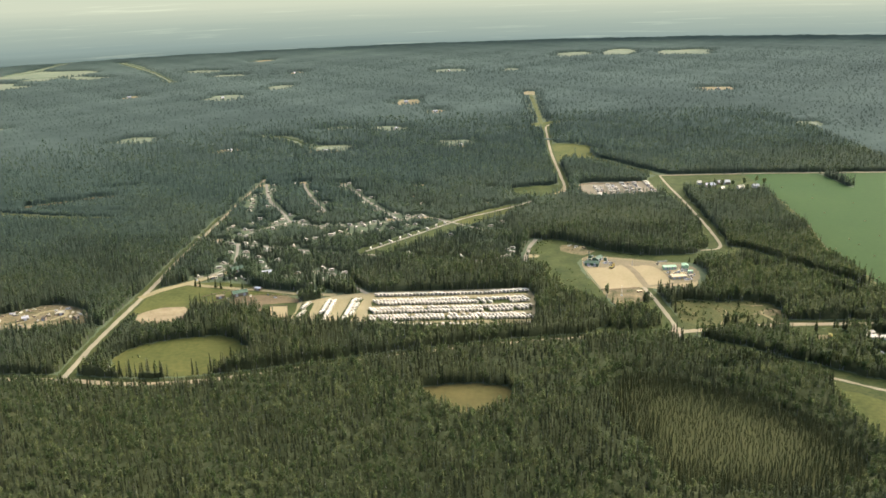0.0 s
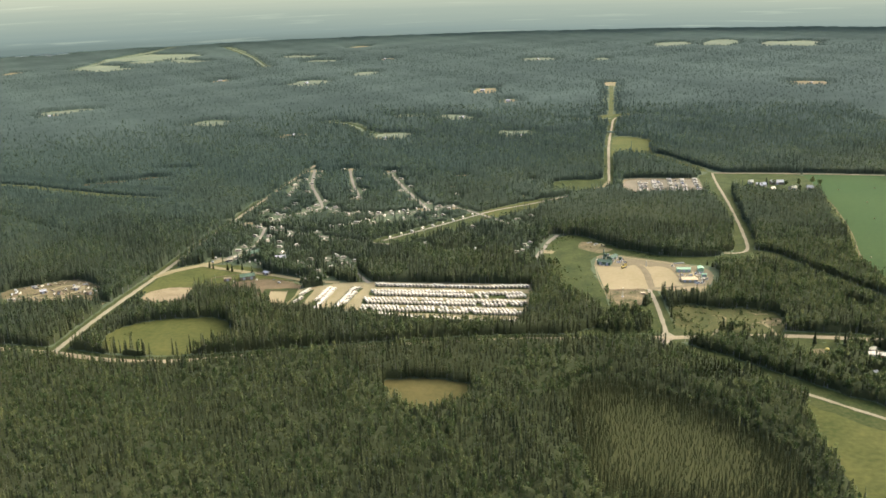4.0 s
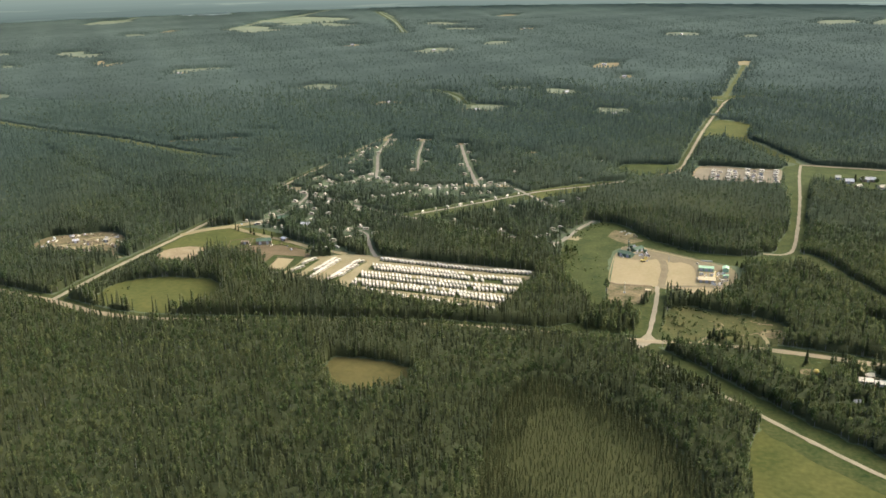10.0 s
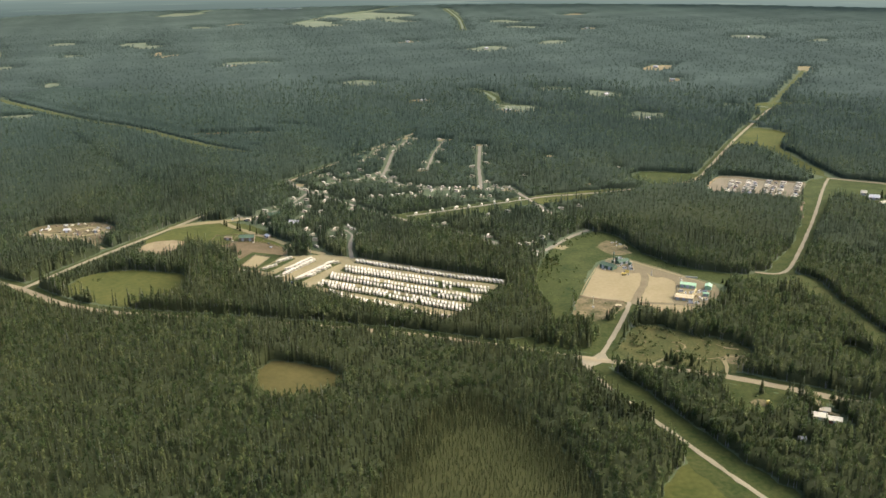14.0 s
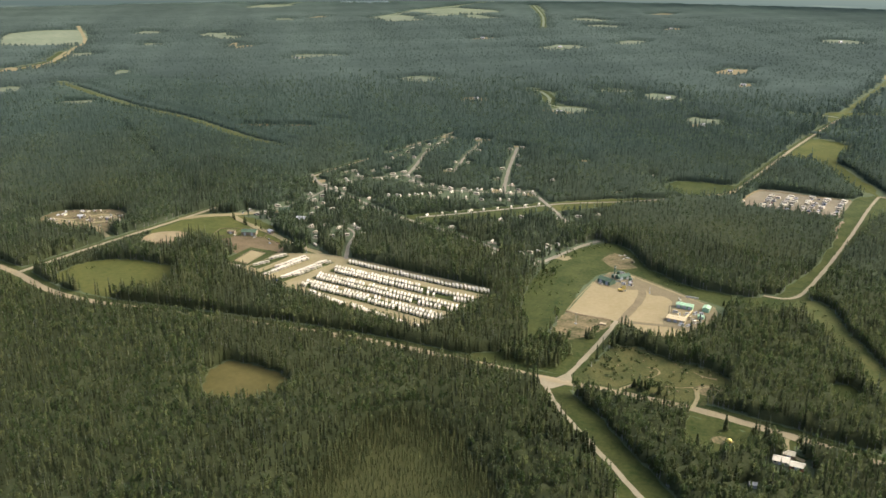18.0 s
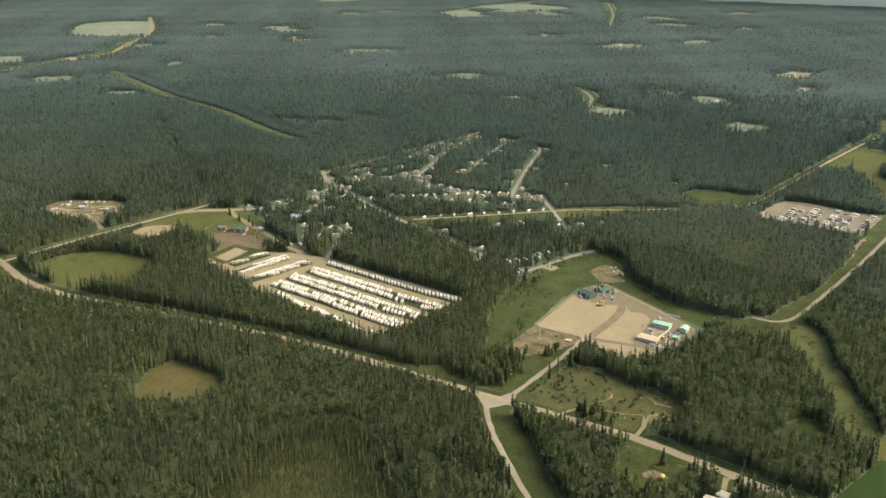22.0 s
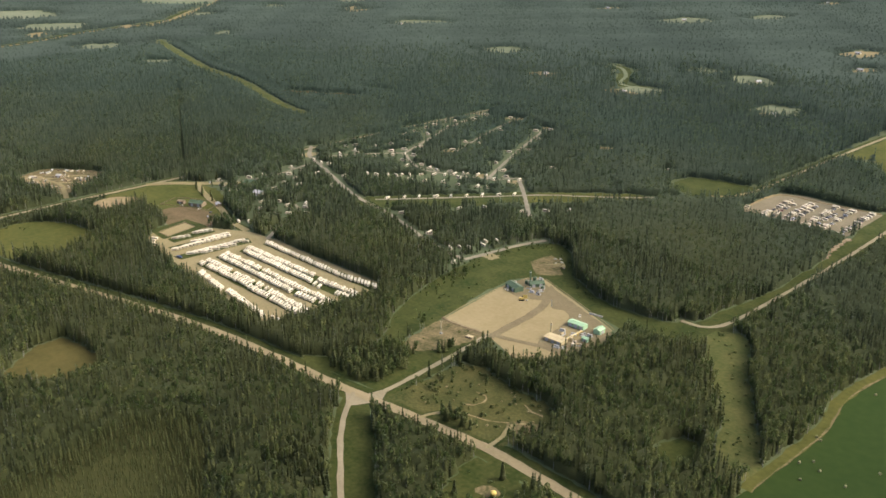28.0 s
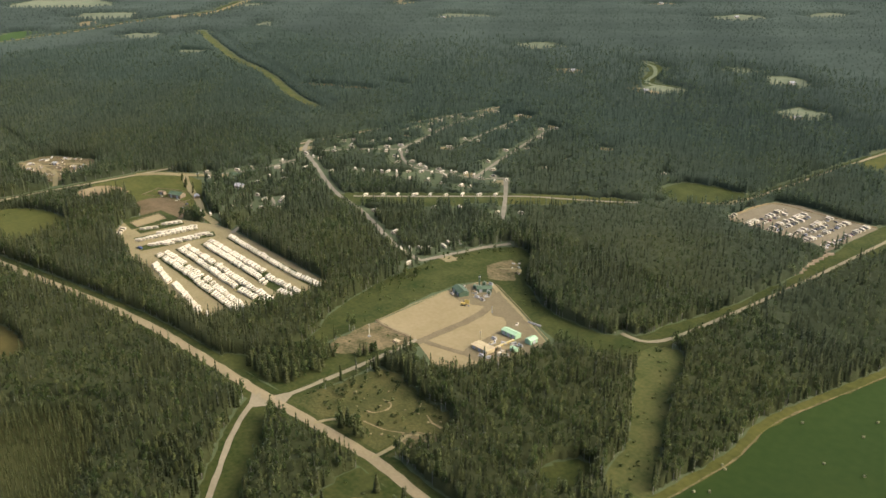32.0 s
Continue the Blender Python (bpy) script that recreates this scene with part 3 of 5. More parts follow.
for x, y, w, d, turn in ((-356, 1561, 52, 40, -4), (-766, 2310, 43, 68, -7), (-427, 2764, 35, 83, -11), (-76, 2086, 51, 86, -7), (-11, 1935, 25, 55, -6), (630, 2151, 77, 73, -8), (-603, 3154, 47, 111, -13), (-1327, 1364, 32, 62, 38),
                         (-1223, 1895, 21, 77, 39), (-1175, 1875, 25, 62, 8), (-932, 1784, 19, 60, 10), (-1477, 2524, 44, 89, 5), (-1351, 1181, 37, 65, 48), (-1311, 1355, 22, 62, 49)):
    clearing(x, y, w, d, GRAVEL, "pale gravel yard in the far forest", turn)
clearing(-1283, 1016, 53, 130, CROP, "green far crop field", 49)
patch("clearing", [(-1700, 1600), (-1900, 1770), (-1820, 1900), (-1680, 1830), (-1560, 1720), (-1580, 1640)], PALEFIELD, 0.08, "large pale green far hay field", "field", 4.0)
patch("water", [(-1887, 3000), (-2018, 3230), (-1900, 3245), (-1850, 3180), (-1780, 3214), (-1592, 3092), (-1716, 3005)], WATER, 0.10, "pale sheet of far pond water", "pond", 5.0)
ribbon("road", [(-1323, 2600), (-1337, 2942), (-1315, 3130), (-1307, 3408), (-1321, 3769), (-1326, 4173)], 14.0, PALEFIELD, 0.12, "far straight pale road", verge=8.0)
ribbon("road", [(-1846, 2767), (-1954, 3178)], 10.0, PALEFIELD, 0.12, "far straight pale road", verge=6.0)
ribbon("road", [(-739, 2596), (-899, 2921), (-1101, 3262)], 7.0, PALEFIELD, 0.12, "far pale cutline road", verge=6.0)
ribbon("road", [(-1217, 913), (-1228, 974), (-1247, 1051), (-1270, 1151), (-1310, 1255), (-1339, 1456), (-1388, 1516), (-1463, 1601)], 8.0, GRAVEL, 0.12, "far pale gravel road", verge=14.0)
ribbon("road", [(-329, 1699), (-300, 1687), (-260, 1639), (-230, 1582), (-184, 1578), (-150, 1572)], 6.0, PALEFIELD, 0.12, "winding gravel drive in a far clearing", verge=9.0)
ribbon("road", [(122, 1716), (166, 1720), (187, 1716)], 6.0, PALEFIELD, 0.12, "pale spur of a far lane", verge=8.0)
ribbon("road", [(-576, 783), (-422, 773)], 3.0, FLOOR, 0.06, "narrow dark seismic cutline in the forest", category="track", verge=1.0)
ribbon("road", [(-1300, 1400), (-1412, 1560), (-1462, 1610), (-1500, 1650), (-1600, 1760), (-1903, 1977)], 9.0, GRAVEL, 0.12, "far winding gravel road", verge=2.9)
PIPELINE = [(-1109, 1314), (-820, 1226), (-656, 1196), (-491, 1145), (-413, 1131)]
ribbon("road", PIPELINE, 12.0, CUT, 0.10, "far grassy pipeline cutline", category="track", verge=2.0)
ribbon("road", [(-700, 1113), (-514, 1005), (-309, 888)], 2.5, FLOOR, 0.06, "narrow dark seismic cutline in the forest", category="track", verge=0.3)
patch("bare_ground", [(8, 1544), (22, 1556), (42, 1556), (40, 1540), (22, 1536)], GRAVEL, 0.14, "pale gravel pad in a far clearing", "ground", 1.0)
patch("bare_ground", [(-225, 1522), (-210, 1545), (-170, 1540), (-168, 1520)], GRAVEL, 0.14, "pale gravel pad in a far clearing", "ground", 1.0)


# ---- vehicles
def thing(name, label, category, group=""):
    return tagged(new(name), label, category, group)


def hull(profile, half, inset=0.12):
    """A vehicle shell: a side profile in (y, z), full width in the middle and drawn in at both flanks."""
    bm = bmesh.new()
    cy = sum(p[0] for p in profile) / len(profile)
    cz = sum(p[1] for p in profile) / len(profile)
    loops = []
    for x, s in ((-half, 1 - inset * 0.6), (-half + inset, 1.0), (half - inset, 1.0), (half, 1 - inset * 0.6)):
        loops.append([bm.verts.new((x, cy + (y - cy) * (s if x in (-half, half) else 1), cz + (z - cz) * s)) for y, z in profile])
    k = len(profile)
    for a, b in zip(loops[:-1], loops[1:]):
        for i in range(k):
            bm.faces.new((a[i], a[(i + 1) % k], b[(i + 1) % k], b[i]))
    bm.faces.new(loops[0][::-1])
    bm.faces.new(loops[-1])
    bmesh.ops.recalc_face_normals(bm, faces=bm.faces)
    return bm


def travel_trailer(length, height, mat, kind, label):
    h = length / 2
    t = thing({"tow": "travel_trailer", "fifth": "fifth_wheel_trailer", "coach": "motorhome"}[kind], label, "trailer" if kind != "coach" else "motorhome")
    if kind == "fifth":
        prof = [(-h, 0.7), (h - 2.4, 0.7), (h - 2.0, 1.5), (h - 0.2, 1.6), (h, 2.2), (h - 0.5, height), (-h + 0.3, height - 0.1), (-h, height - 0.5)]
    elif kind == "coach":
        prof = [(-h, 0.6), (h, 0.6), (h + 0.05, 1.3), (h - 0.35, height - 0.3), (h - 0.9, height), (-h + 0.2, height), (-h, height - 0.3)]
    else:
        prof = [(-h, 0.65), (h - 0.4, 0.65), (h, 1.2), (h - 0.1, 2.0), (h - 0.55, height - 0.1), (h - 1.0, height), (-h + 0.4, height), (-h, height - 0.5)]
    part("body", hull(prof, 1.12), mat, t)
    bm = box(-1.14, -1.11, -h + 0.7, h - 1.6, 1.5, 2.3)
    part("window", bm, GLASS, t, "dark side window")
    part("window", box(1.11, 1.14, -h + 0.6, h - 2.0, 1.5, 2.3), GLASS, t, "dark side window")
    part("roof_unit", box(-0.35, 0.35, -0.5, 0.5, height - 0.02, height + 0.28, 0.08), GREY, t, "grey rooftop air conditioner")
    for x in (-1.02, 1.02):
        part("wheel", drum(0.36, 0.24, 10, axis="X", at=(x, -0.4, 0.36)), RUBBER, t)
    if kind != "coach":
        part("hitch", box(-0.5, 0.5, h - 0.5, h + 0.1, 0.45, 0.6, bm=prism([(h, 0.45), (h + 1.0, 0.45), (h + 1.0, 0.58), (h, 0.58)], -0.12, 0.12)), STEEL, t, "steel tow hitch")
    return t


def motor_car(kind, paint, label):
    t = thing("pickup_truck" if kind == "pickup" else "car", label, "truck" if kind == "pickup" else "car")
    if kind == "pickup":
        body = [(-2.7, 0.45), (2.7, 0.45), (2.75, 0.9), (2.5, 1.15), (-2.65, 1.15), (-2.7, 0.9)]
        top = [(-0.7, 1.13), (1.6, 1.13), (0.95, 1.85), (-0.5, 1.85)]
    else:
        body = [(-2.2, 0.4), (2.25, 0.4), (2.3, 0.75), (2.1, 0.98), (-2.1, 1.02), (-2.25, 0.8)]
        top = [(-1.9, 1.0), (1.3, 0.98), (0.6, 1.5), (-1.3, 1.52)]
    part("body", hull(body, 0.92), paint, t)
    cab = part("cabin", hull(top, 0.80), GLASS, t, "dark glazed cabin")
    y0, y1, z1 = top[3][0] + 0.05, top[2][0] - 0.05, top[2][1]
    part("roof", box(-0.66, 0.66, y0, y1, z1 - 0.02, z1 + 0.05, 0.02), paint, cab)
    for y in (-1.4, 1.45):
        for x in (-0.84, 0.84):
            part("wheel", drum(0.34, 0.22, 10, axis="X", at=(x, y, 0.34)), RUBBER, t)
    return t


TRAILERS = [
    travel_trailer(7.8, 3.0, WHITE, "tow", "white travel trailer parked in a storage row"),
    travel_trailer(6.8, 2.9, CREAM, "tow", "cream short travel trailer parked in a storage row"),
    travel_trailer(9.0, 3.4, WHITE, "fifth", "white fifth-wheel trailer with a raised nose"),
    travel_trailer(8.4, 3.1, WHITE, "tow", "long white travel trailer with dark windows"),
    travel_trailer(8.0, 3.2, CREAM, "coach", "cream motorhome with a sloped windscreen end"),
]
CARS = [
    motor_car("car", DARKCAR, "dark saloon car parked on gravel"), motor_car("car", SILVER, "silver car parked on gravel"),
    motor_car("pickup", WHITE, "white pickup truck parked on gravel"), motor_car("pickup", DARKCAR, "dark pickup truck parked on gravel"),
    motor_car("car", REDCAR, "dark red car parked on gravel"), motor_car("car", WHITE, "white car parked on gravel"),
    motor_car("pickup", SILVER, "silver pickup truck parked on gravel"),
]
FIRST = set()


def park(proto, x, y, turn, group, z=0.17, label="", name=""):
    """Puts a vehicle down: the first one used is the prototype itself."""
    m = pose(x, y, z, 0, 0, turn)
    if proto not in FIRST:
        FIRST.add(proto)
        proto.matrix_basis = m @ Matrix.Scale(1 / UNIT, 4)
        ob = proto
    else:
        ob = copy_thing(proto, m)
    tagged(ob, label, "camper" if name else "", group)
    if name:
        ob.name = name
    return ob


def trailer_row(ax, ay, bx, by, count, turn, group, gaps=0.04, wobble=2.0):
    count = round(count * 1.12)
    for i in range(count):
        if rnd.random() < gaps:
            continue
        s = i / (count - 1)
        p = rnd.choices(TRAILERS, (5, 3, 3, 4, 1))[0]
        park(p, ax + (bx - ax) * s + rnd.uniform(-0.12, 0.12), ay + (by - ay) * s + rnd.uniform(-0.5, 0.5), turn + rnd.gauss(0, wobble), group)


G = "trailers in the storage yard"
trailer_row(-57, 815.5, 39, 814, 26, 42, G, 0.0, 2.5)
trailer_row(43, 814, 81, 818, 11, 42, G, 0.0, 2.5)
trailer_row(-58, 798, 26, 799, 25, 28, G, 0.02)
trailer_row(-54, 792, 34, 791, 26, 28, G, 0.03)
trailer_row(37, 796.5, 77, 799, 12, 28, G, 0.0)
trailer_row(41, 789, 47, 789, 2, 28, G, 0.0)
trailer_row(66, 790, 80, 793, 5, 28, G, 0.0)
trailer_row(-60, 777.5, 8, 778, 20, 28, G, 0.02)
trailer_row(14, 776.5, 82, 777, 19, 28, G, 0.04)
trailer_row(-57, 771.5, 38, 769, 27, 28, G, 0.03)
trailer_row(46, 768.5, 78, 772, 9, 28, G, 0.05)
trailer_row(-58, 759, -28, 759.5, 9, 28, G, 0.0)
trailer_row(-22, 758.5, 22, 759, 12, 28, G, 0.12)
trailer_row(29, 757.5, 74, 756, 13, 28, G, 0.05)
trailer_row(-58, 753, 4, 753.5, 18, 28, G, 0.05)
trailer_row(10, 752, 80, 749.5, 20, 28, G, 0.04)
trailer_row(-40, 741, -2, 735, 12, 28, G, 0.0)
trailer_row(5, 737, 60, 729, 17, 28, G, 0.0)
trailer_row(68, 731, 78, 734, 3, 60, G, 0.0)
trailer_row(-102.5, 774, -99.5, 803, 9, -36, G, 0.0)
trailer_row(-98.5, 753, -95, 801, 14, -36, G, 0.0)
trailer_row(-81, 757, -76, 806, 14, -36, G, 0.06)
trailer_row(-76.5, 763, -72, 804, 11, -36, G, 0.25)
trailer_row(-122, 767, -119, 777, 3, -36, G, 0.0)
trailer_row(-121, 786, -118, 798, 4, -36, G, 0.0)
trailer_row(-134, 754, -124, 746, 4, 120, G, 0.0)
tarp = thing("covered_boat", "boat under a blue tarpaulin on a trailer", "boat")
part("cover", hull([(-3.0, 0.7), (3.0, 0.8), (2.2, 1.5), (0.2, 2.0), (-2.8, 1.6)], 1.1, 0.4), BLUE, tarp)
part("frame", box(-0.8, 0.8, -2.8, 3.6, 0.4, 0.7, 0.05), STEEL, tarp)
for x in (-0.95, 0.95):
    part("wheel", drum(0.33, 0.2, 10, axis="X", at=(x, -0.6, 0.33)), RUBBER, tarp)
tarp.matrix_basis = pose(-82, 747, 0.17, 0, 0, 100)

G = "vehicles in the gravel lot"
for k, (x0, y0, y1) in enumerate(((207, 1166, 1236), (225, 1166, 1240), (246, 1166, 1242), (261, 1172, 1240), (278, 1164, 1243))):
    y = y0
    while y < y1:
        if rnd.random() < 0.8:
            p = rnd.choices(CARS + TRAILERS, (4, 2, 3, 4, 2, 2, 2, 5, 5, 4, 5, 4))[0]
            park(p, x0 + rnd.uniform(-0.8, 0.8), y, 84 + rnd.gauss(0, 4) + (180 if rnd.random() < 0.4 else 0), G)
        y += rnd.uniform(2.7, 3.5)
    if k < 3:
        y = y0 + 2
        while y < y1 - 4:
            if rnd.random() < 0.62:
                park(rnd.choices(CARS + TRAILERS, (3, 2, 3, 3, 2, 1, 2, 2, 2, 1, 2, 2))[0], x0 + 6.4 + rnd.uniform(-0.8, 0.8), y, 84 + rnd.gauss(0, 5), G)
            y += rnd.uniform(2.8, 4.4)
for x, y in ((184, 1176), (187, 1179), (186, 1184)):
    park(TRAILERS[1], x, y, 70, G)

CAMPERS = []     # openings kept free of trees, drawn out towards the camera: x, y, radius
G = "campers in the campground"


def pitch_line(line, offset, step, share, radius):
    p = smooth_line(line, step)
    d = np.gradient(p, axis=0)
    for (x, y), (dx, dy) in zip(p, d):
        l = math.hypot(dx, dy)
        for side in (-1, 1):
            if rnd.random() < share:
                px, py = x - side * dy / l * offset + rnd.uniform(-2, 2), y + side * dx / l * offset + rnd.uniform(-2, 2)
                turn = math.degrees(math.atan2(dy, dx)) + rnd.choice((0, 30, 60, -40))
                if all(math.hypot(px - a, py - b) > 9 for a, b, _ in CAMPERS):
                    park(rnd.choices(TRAILERS, (5, 4, 2, 3, 2))[0], px, py, turn, G, 0.0, "white camper on a pitch among spruces", "camper")
                    CAMPERS.append((px - 1.0, py - 1.5, radius))
                    a, w = radians(turn), rnd.uniform(3.0, 5.5)
                    patch("gravel_pitch", [(px + w * math.cos(a + q), py + w * 0.7 * math.sin(a + q)) for q in (0.4, 1.4, 2.3, 3.6, 4.6, 5.6)], CAMPROAD, 0.06, "pale gravel pitch under a camper", "pitch", 0.5, clear=False)
                    CAMPERS.append((px + 3.0, py - 7.0, radius * 0.75))
                    CAMPERS.append((px + 6.0, py - 13.0, radius * 0.55))


pitch_line(CAMP[1], 8, 16, 0.47, 7.1)
pitch_line(CAMP[2], 8, 18, 0.47, 7.1)
pitch_line(CAMP[3], 8, 18, 0.47, 7.1)
pitch_line(CAMP[8], 8, 14, 0.68, 7.1)
pitch_line(CAMP[9], 8, 14, 0.68, 7.6)
pitch_line(CAMP[11], 9, 15, 0.68, 8.1)
pitch_line(CAMP[10], 8, 15, 0.54, 7.1)
pitch_line(CAMP[0][2:], 11, 22, 0.41, 7.1)
pitch_line([(-150, 1010), (-90, 1035), (-30, 1062)], 3, 15, 0.68, 7.1)
pitch_line([(-240, 1060), (-230, 1150), (-245, 1240)], 10, 16, 0.54, 7.1)
pitch_line([(0, 990), (40, 1030), (80, 1075)], 6, 20, 0.41, 6.6)
pitch_line([(-20, 1150), (30, 1180), (60, 1240)], 10, 24, 0.34, 6.6)
pitch_line([(-120, 860), (-160, 900), (-190, 960)], 8, 15, 0.68, 7.1)
for i in range(9):
    s = i / 8
    park(TRAILERS[i % 4], -74 + 80 * s, 968 + 92 * s + rnd.uniform(-1, 1), 10 + rnd.gauss(0, 12), G, 0.0, "white camper parked beside the campground lane", "camper")
    CAMPERS.append((-70 + 80 * s, 962 + 92 * s, 8))
for i in range(9):
    x, y = -128 + 62 * i / 8 + rnd.uniform(-2, 2), 1019 + 66 * i / 8 + rnd.uniform(-2, 2)
    park(TRAILERS[(i * 3) % 4], x, y, 20 + rnd.gauss(0, 25), G, 0.0, "white camper on a back row pitch", "camper")
    for k in (0, 1, 2):
        CAMPERS.append((x + 3 + 4 * k, y - 3 - 5 * k, 6.5 - k))
for i, (x, y, t) in enumerate(((57, 908, 70), (62, 914, 60), (66, 921, 75), (71, 927, 65), (76, 938, 80), (72, 946, 70), (78, 954, 60))):
    park((TRAILERS + CARS)[(i * 2) % 6], x, y, t, G, 0.0, "vehicle parked on a pitch by the grass", "camper")
    CAMPERS.append((x + 2, y - 3, 6.5))
for x, y, t in ((-130, 826, 70), (-119, 829, 70), (-112, 835, 60)):
    park(TRAILERS[3], x, y, t, "", 0.18, "long white trailer parked beside the yard lane")
    CAMPERS.append((x + 2, y - 3, 8))
# bare gravel pitches and turning places in the campground
for x, y, w, d in ((-252, 1012, 16, 22), (-196, 1300, 26, 16), (-250, 1292, 14, 16), (-30, 1262, 20, 16), (-58, 1086, 14, 12), (-20, 1092, 18, 12), (-218, 1128, 18, 12), (-150, 1130, 14, 14), (96, 925, 14, 12), (-35, 1195, 10, 18), (-140, 1290, 14, 10), (60, 1150, 10, 10)):
    clearing(x, y, w, d, GRAVEL, "pale gravel turning place in the campground")


# ---- industrial pad
def shed(name, x, y, w, d, eave, ridge, wall_mat, roof_mat, label, doors=1, turn=0.0, category="building", windows=0, along_x=True):
    """A gabled steel building: w along its ridge, d across."""
    t = thing(name, label, category)
    t.matrix_basis = pose(x, y, 0.15, 0, 0, turn + (0 if along_x else 90))
    part("wall", prism([(-d / 2, 0), (d / 2, 0), (d / 2, eave), (0, ridge - 0.1), (-d / 2, eave)], -w / 2, w / 2), wall_mat, t)
    for s in (-1, 1):
        o, th = d / 2 + 0.35, 0.14
        sl = (ridge - eave) / (d / 2)
        e = ridge - sl * o
        part("roof", prism([(0, ridge), (s * o, e), (s * o, e + th), (0, ridge + th)], -w / 2 - 0.3, w / 2 + 0.3), roof_mat, t)
    part("ridge_cap", box(-w / 2 - 0.32, w / 2 + 0.32, -0.25, 0.25, ridge + 0.1, ridge + 0.22, 0.04), roof_mat, t)
    for i in range(doors):
        cx = -w / 2 + (i + 0.5) * w / doors
        part("door", box(cx - 1.2, cx + 1.2, -d / 2 - 0.06, -d / 2 + 0.02, 0, min(2.8, eave - 0.3)), GREY, t, "grey roller door")
    for i in range(windows):
        cx = -w / 2 + (i + 0.5) * w / windows
        part("window", box(cx - 0.6, cx + 0.6, -d / 2 - 0.05, -d / 2 + 0.02, 1.1, 2.1), GLASS, t)
    return t


def tank(x, y, r, h, mat, label, group=""):
    t = thing("storage_tank", label, "tank", group)
    t.matrix_basis = pose(x, y, 0.15)
    part("shell", drum(r, h, 20), mat, t)
    part("roof", drum(r * 1.02, r * 0.25, 20, z=h, r2=r * 0.15), mat, t)
    part("ladder", box(r, r + 0.12, -0.25, 0.25, 0, h + 0.6), STEEL, t, "steel ladder")
    part("vent", drum(0.15, 0.7, 8, z=h + r * 0.22), STEEL, t)
    return t


def stack(x, y, h, r, mat, label):
    t = thing("exhaust_stack", label, "stack")
    t.matrix_basis = pose(x, y, 0.15)
    part("base", box(-r * 2, r * 2, -r * 2, r * 2, 0, 0.8, 0.1), STEEL, t)
    part("pipe", drum(r, h, 12, z=0.8, r2=r * 0.85), mat, t)
    part("collar", drum(r * 1.3, 0.3, 12, z=h * 0.92), STEEL, t)
    return t


shed("compressor_building", 153, 889, 13, 7.5, 3.0, 4.6, DARKGREEN, DARKGREEN, "dark green gabled compressor building on the pad", 2, -18)
shed("compressor_building", 225.5, 870.3, 12.5, 5.5, 2.9, 3.7, GREENROOF, GREENROOF, "mint green steel compressor building with open doors", 3, 3, windows=2)
shed("control_shed", 241.5, 873, 6.5, 5, 3.0, 4.0, GREENROOF, GREENROOF, "mint green steel control shed", 1, 3, along_x=False)
shed("utility_hut", 242.5, 856.5, 4.5, 3, 2.3, 2.8, GREENROOF, GREENROOF, "small mint green utility hut", 1, 3)
shed("process_building", 228, 843, 14, 7.5, 2.4, 2.7, TANSTEEL, TANSTEEL, "long low building with a tan roof", 3, 3)
stack(220.5, 847.5, 8.5, 0.5, TANSTEEL, "tall tan exhaust stack beside a low building")
stack(152.5, 908, 8, 0.6, DARKGREEN, "tall dark green exhaust stack")
stack(192, 884, 4.5, 0.2, STEEL, "slim grey vent pipe standing on the pad")
shed("compressor_building", 161, 905, 11, 6, 2.6, 4.0, DARKGREEN, DARKGREEN, "dark green gabled process building at the pad's corner", 2, 52)
for i, (x, y, r, h) in enumerate(((168.5, 903, 1.5, 2.6), (154.5, 911, 1.5, 3.0), (153, 903, 1.3, 2.4))):
    tank(x, y, r, h, DARKGREEN, "dark green upright storage tank", "tanks at the pad's corner")
tank(235.5, 850, 1.3, 2.6, TANSTEEL, "squat tan storage tank beside the process building")
tank(241, 845, 1.2, 2.2, WHITE, "small white storage tank")


def skid(x, y, turn, label):
    t = thing("equipment_skid", label, "equipment")
    t.matrix_basis = pose(x, y, 0.15, 0, 0, turn)
    part("frame", box(-2.2, 2.2, -1.2, 1.2, 0, 0.35, 0.05), STEEL, t)
    part("vessel", drum(0.6, 3.4, 12, axis="X", at=(0, 0.3, 1.0)), rnd.choice((STEEL, TANSTEEL, GREY)), t)
    part("cabinet", box(1.2, 2.0, -1.0, -0.2, 0.35, 1.9, 0.06), rnd.choice((GREY, TIMBER, STEEL)), t)
    part("pipe", drum(0.12, 1.6, 8, z=0.35, at=(-1.6, -0.7, 0)), YELLOW, t)
    return t


for x, y, a in ((222, 858, 5), (231, 858, 20), (236, 862, 80), (240, 864, 0), (226, 853, 90), (234, 836, 10), (239, 838, 60), (160, 897, 20), (170, 899, 70), (172, 893, 0), (148, 896, 40), (166, 893, 10), (156, 916, 0), (243, 848, 30)):
    skid(x, y, a, "metal equipment skid with pipes on the pad")
rack = thing("pipe_rack", "yellow pipe rack linking two buildings", "pipes")
rack.matrix_basis = pose(233, 846, 0.15)
for i in range(5):
    part("post", box(-0.9, -0.7, i * 4.5, i * 4.5 + 0.2, 0, 1.5), YELLOW, rack)
    part("post", box(0.7, 0.9, i * 4.5, i * 4.5 + 0.2, 0, 1.5), YELLOW, rack)
for i in range(4):
    part("pipe", drum(0.14, 20, 8, axis="Y", at=(-0.5 + 0.33 * i, 9.5, 1.5)), YELLOW if i % 2 else CREAM, rack)
digger = thing("excavator", "yellow tracked excavator on the pad", "excavator")
digger.matrix_basis = pose(170, 877, 0.2, 0, 0, 35)
for y in (-1.1, 1.1):
    part("track", box(-1.9, 1.9, y - 0.3, y + 0.3, 0, 0.8, 0.2), RUBBER, digger)
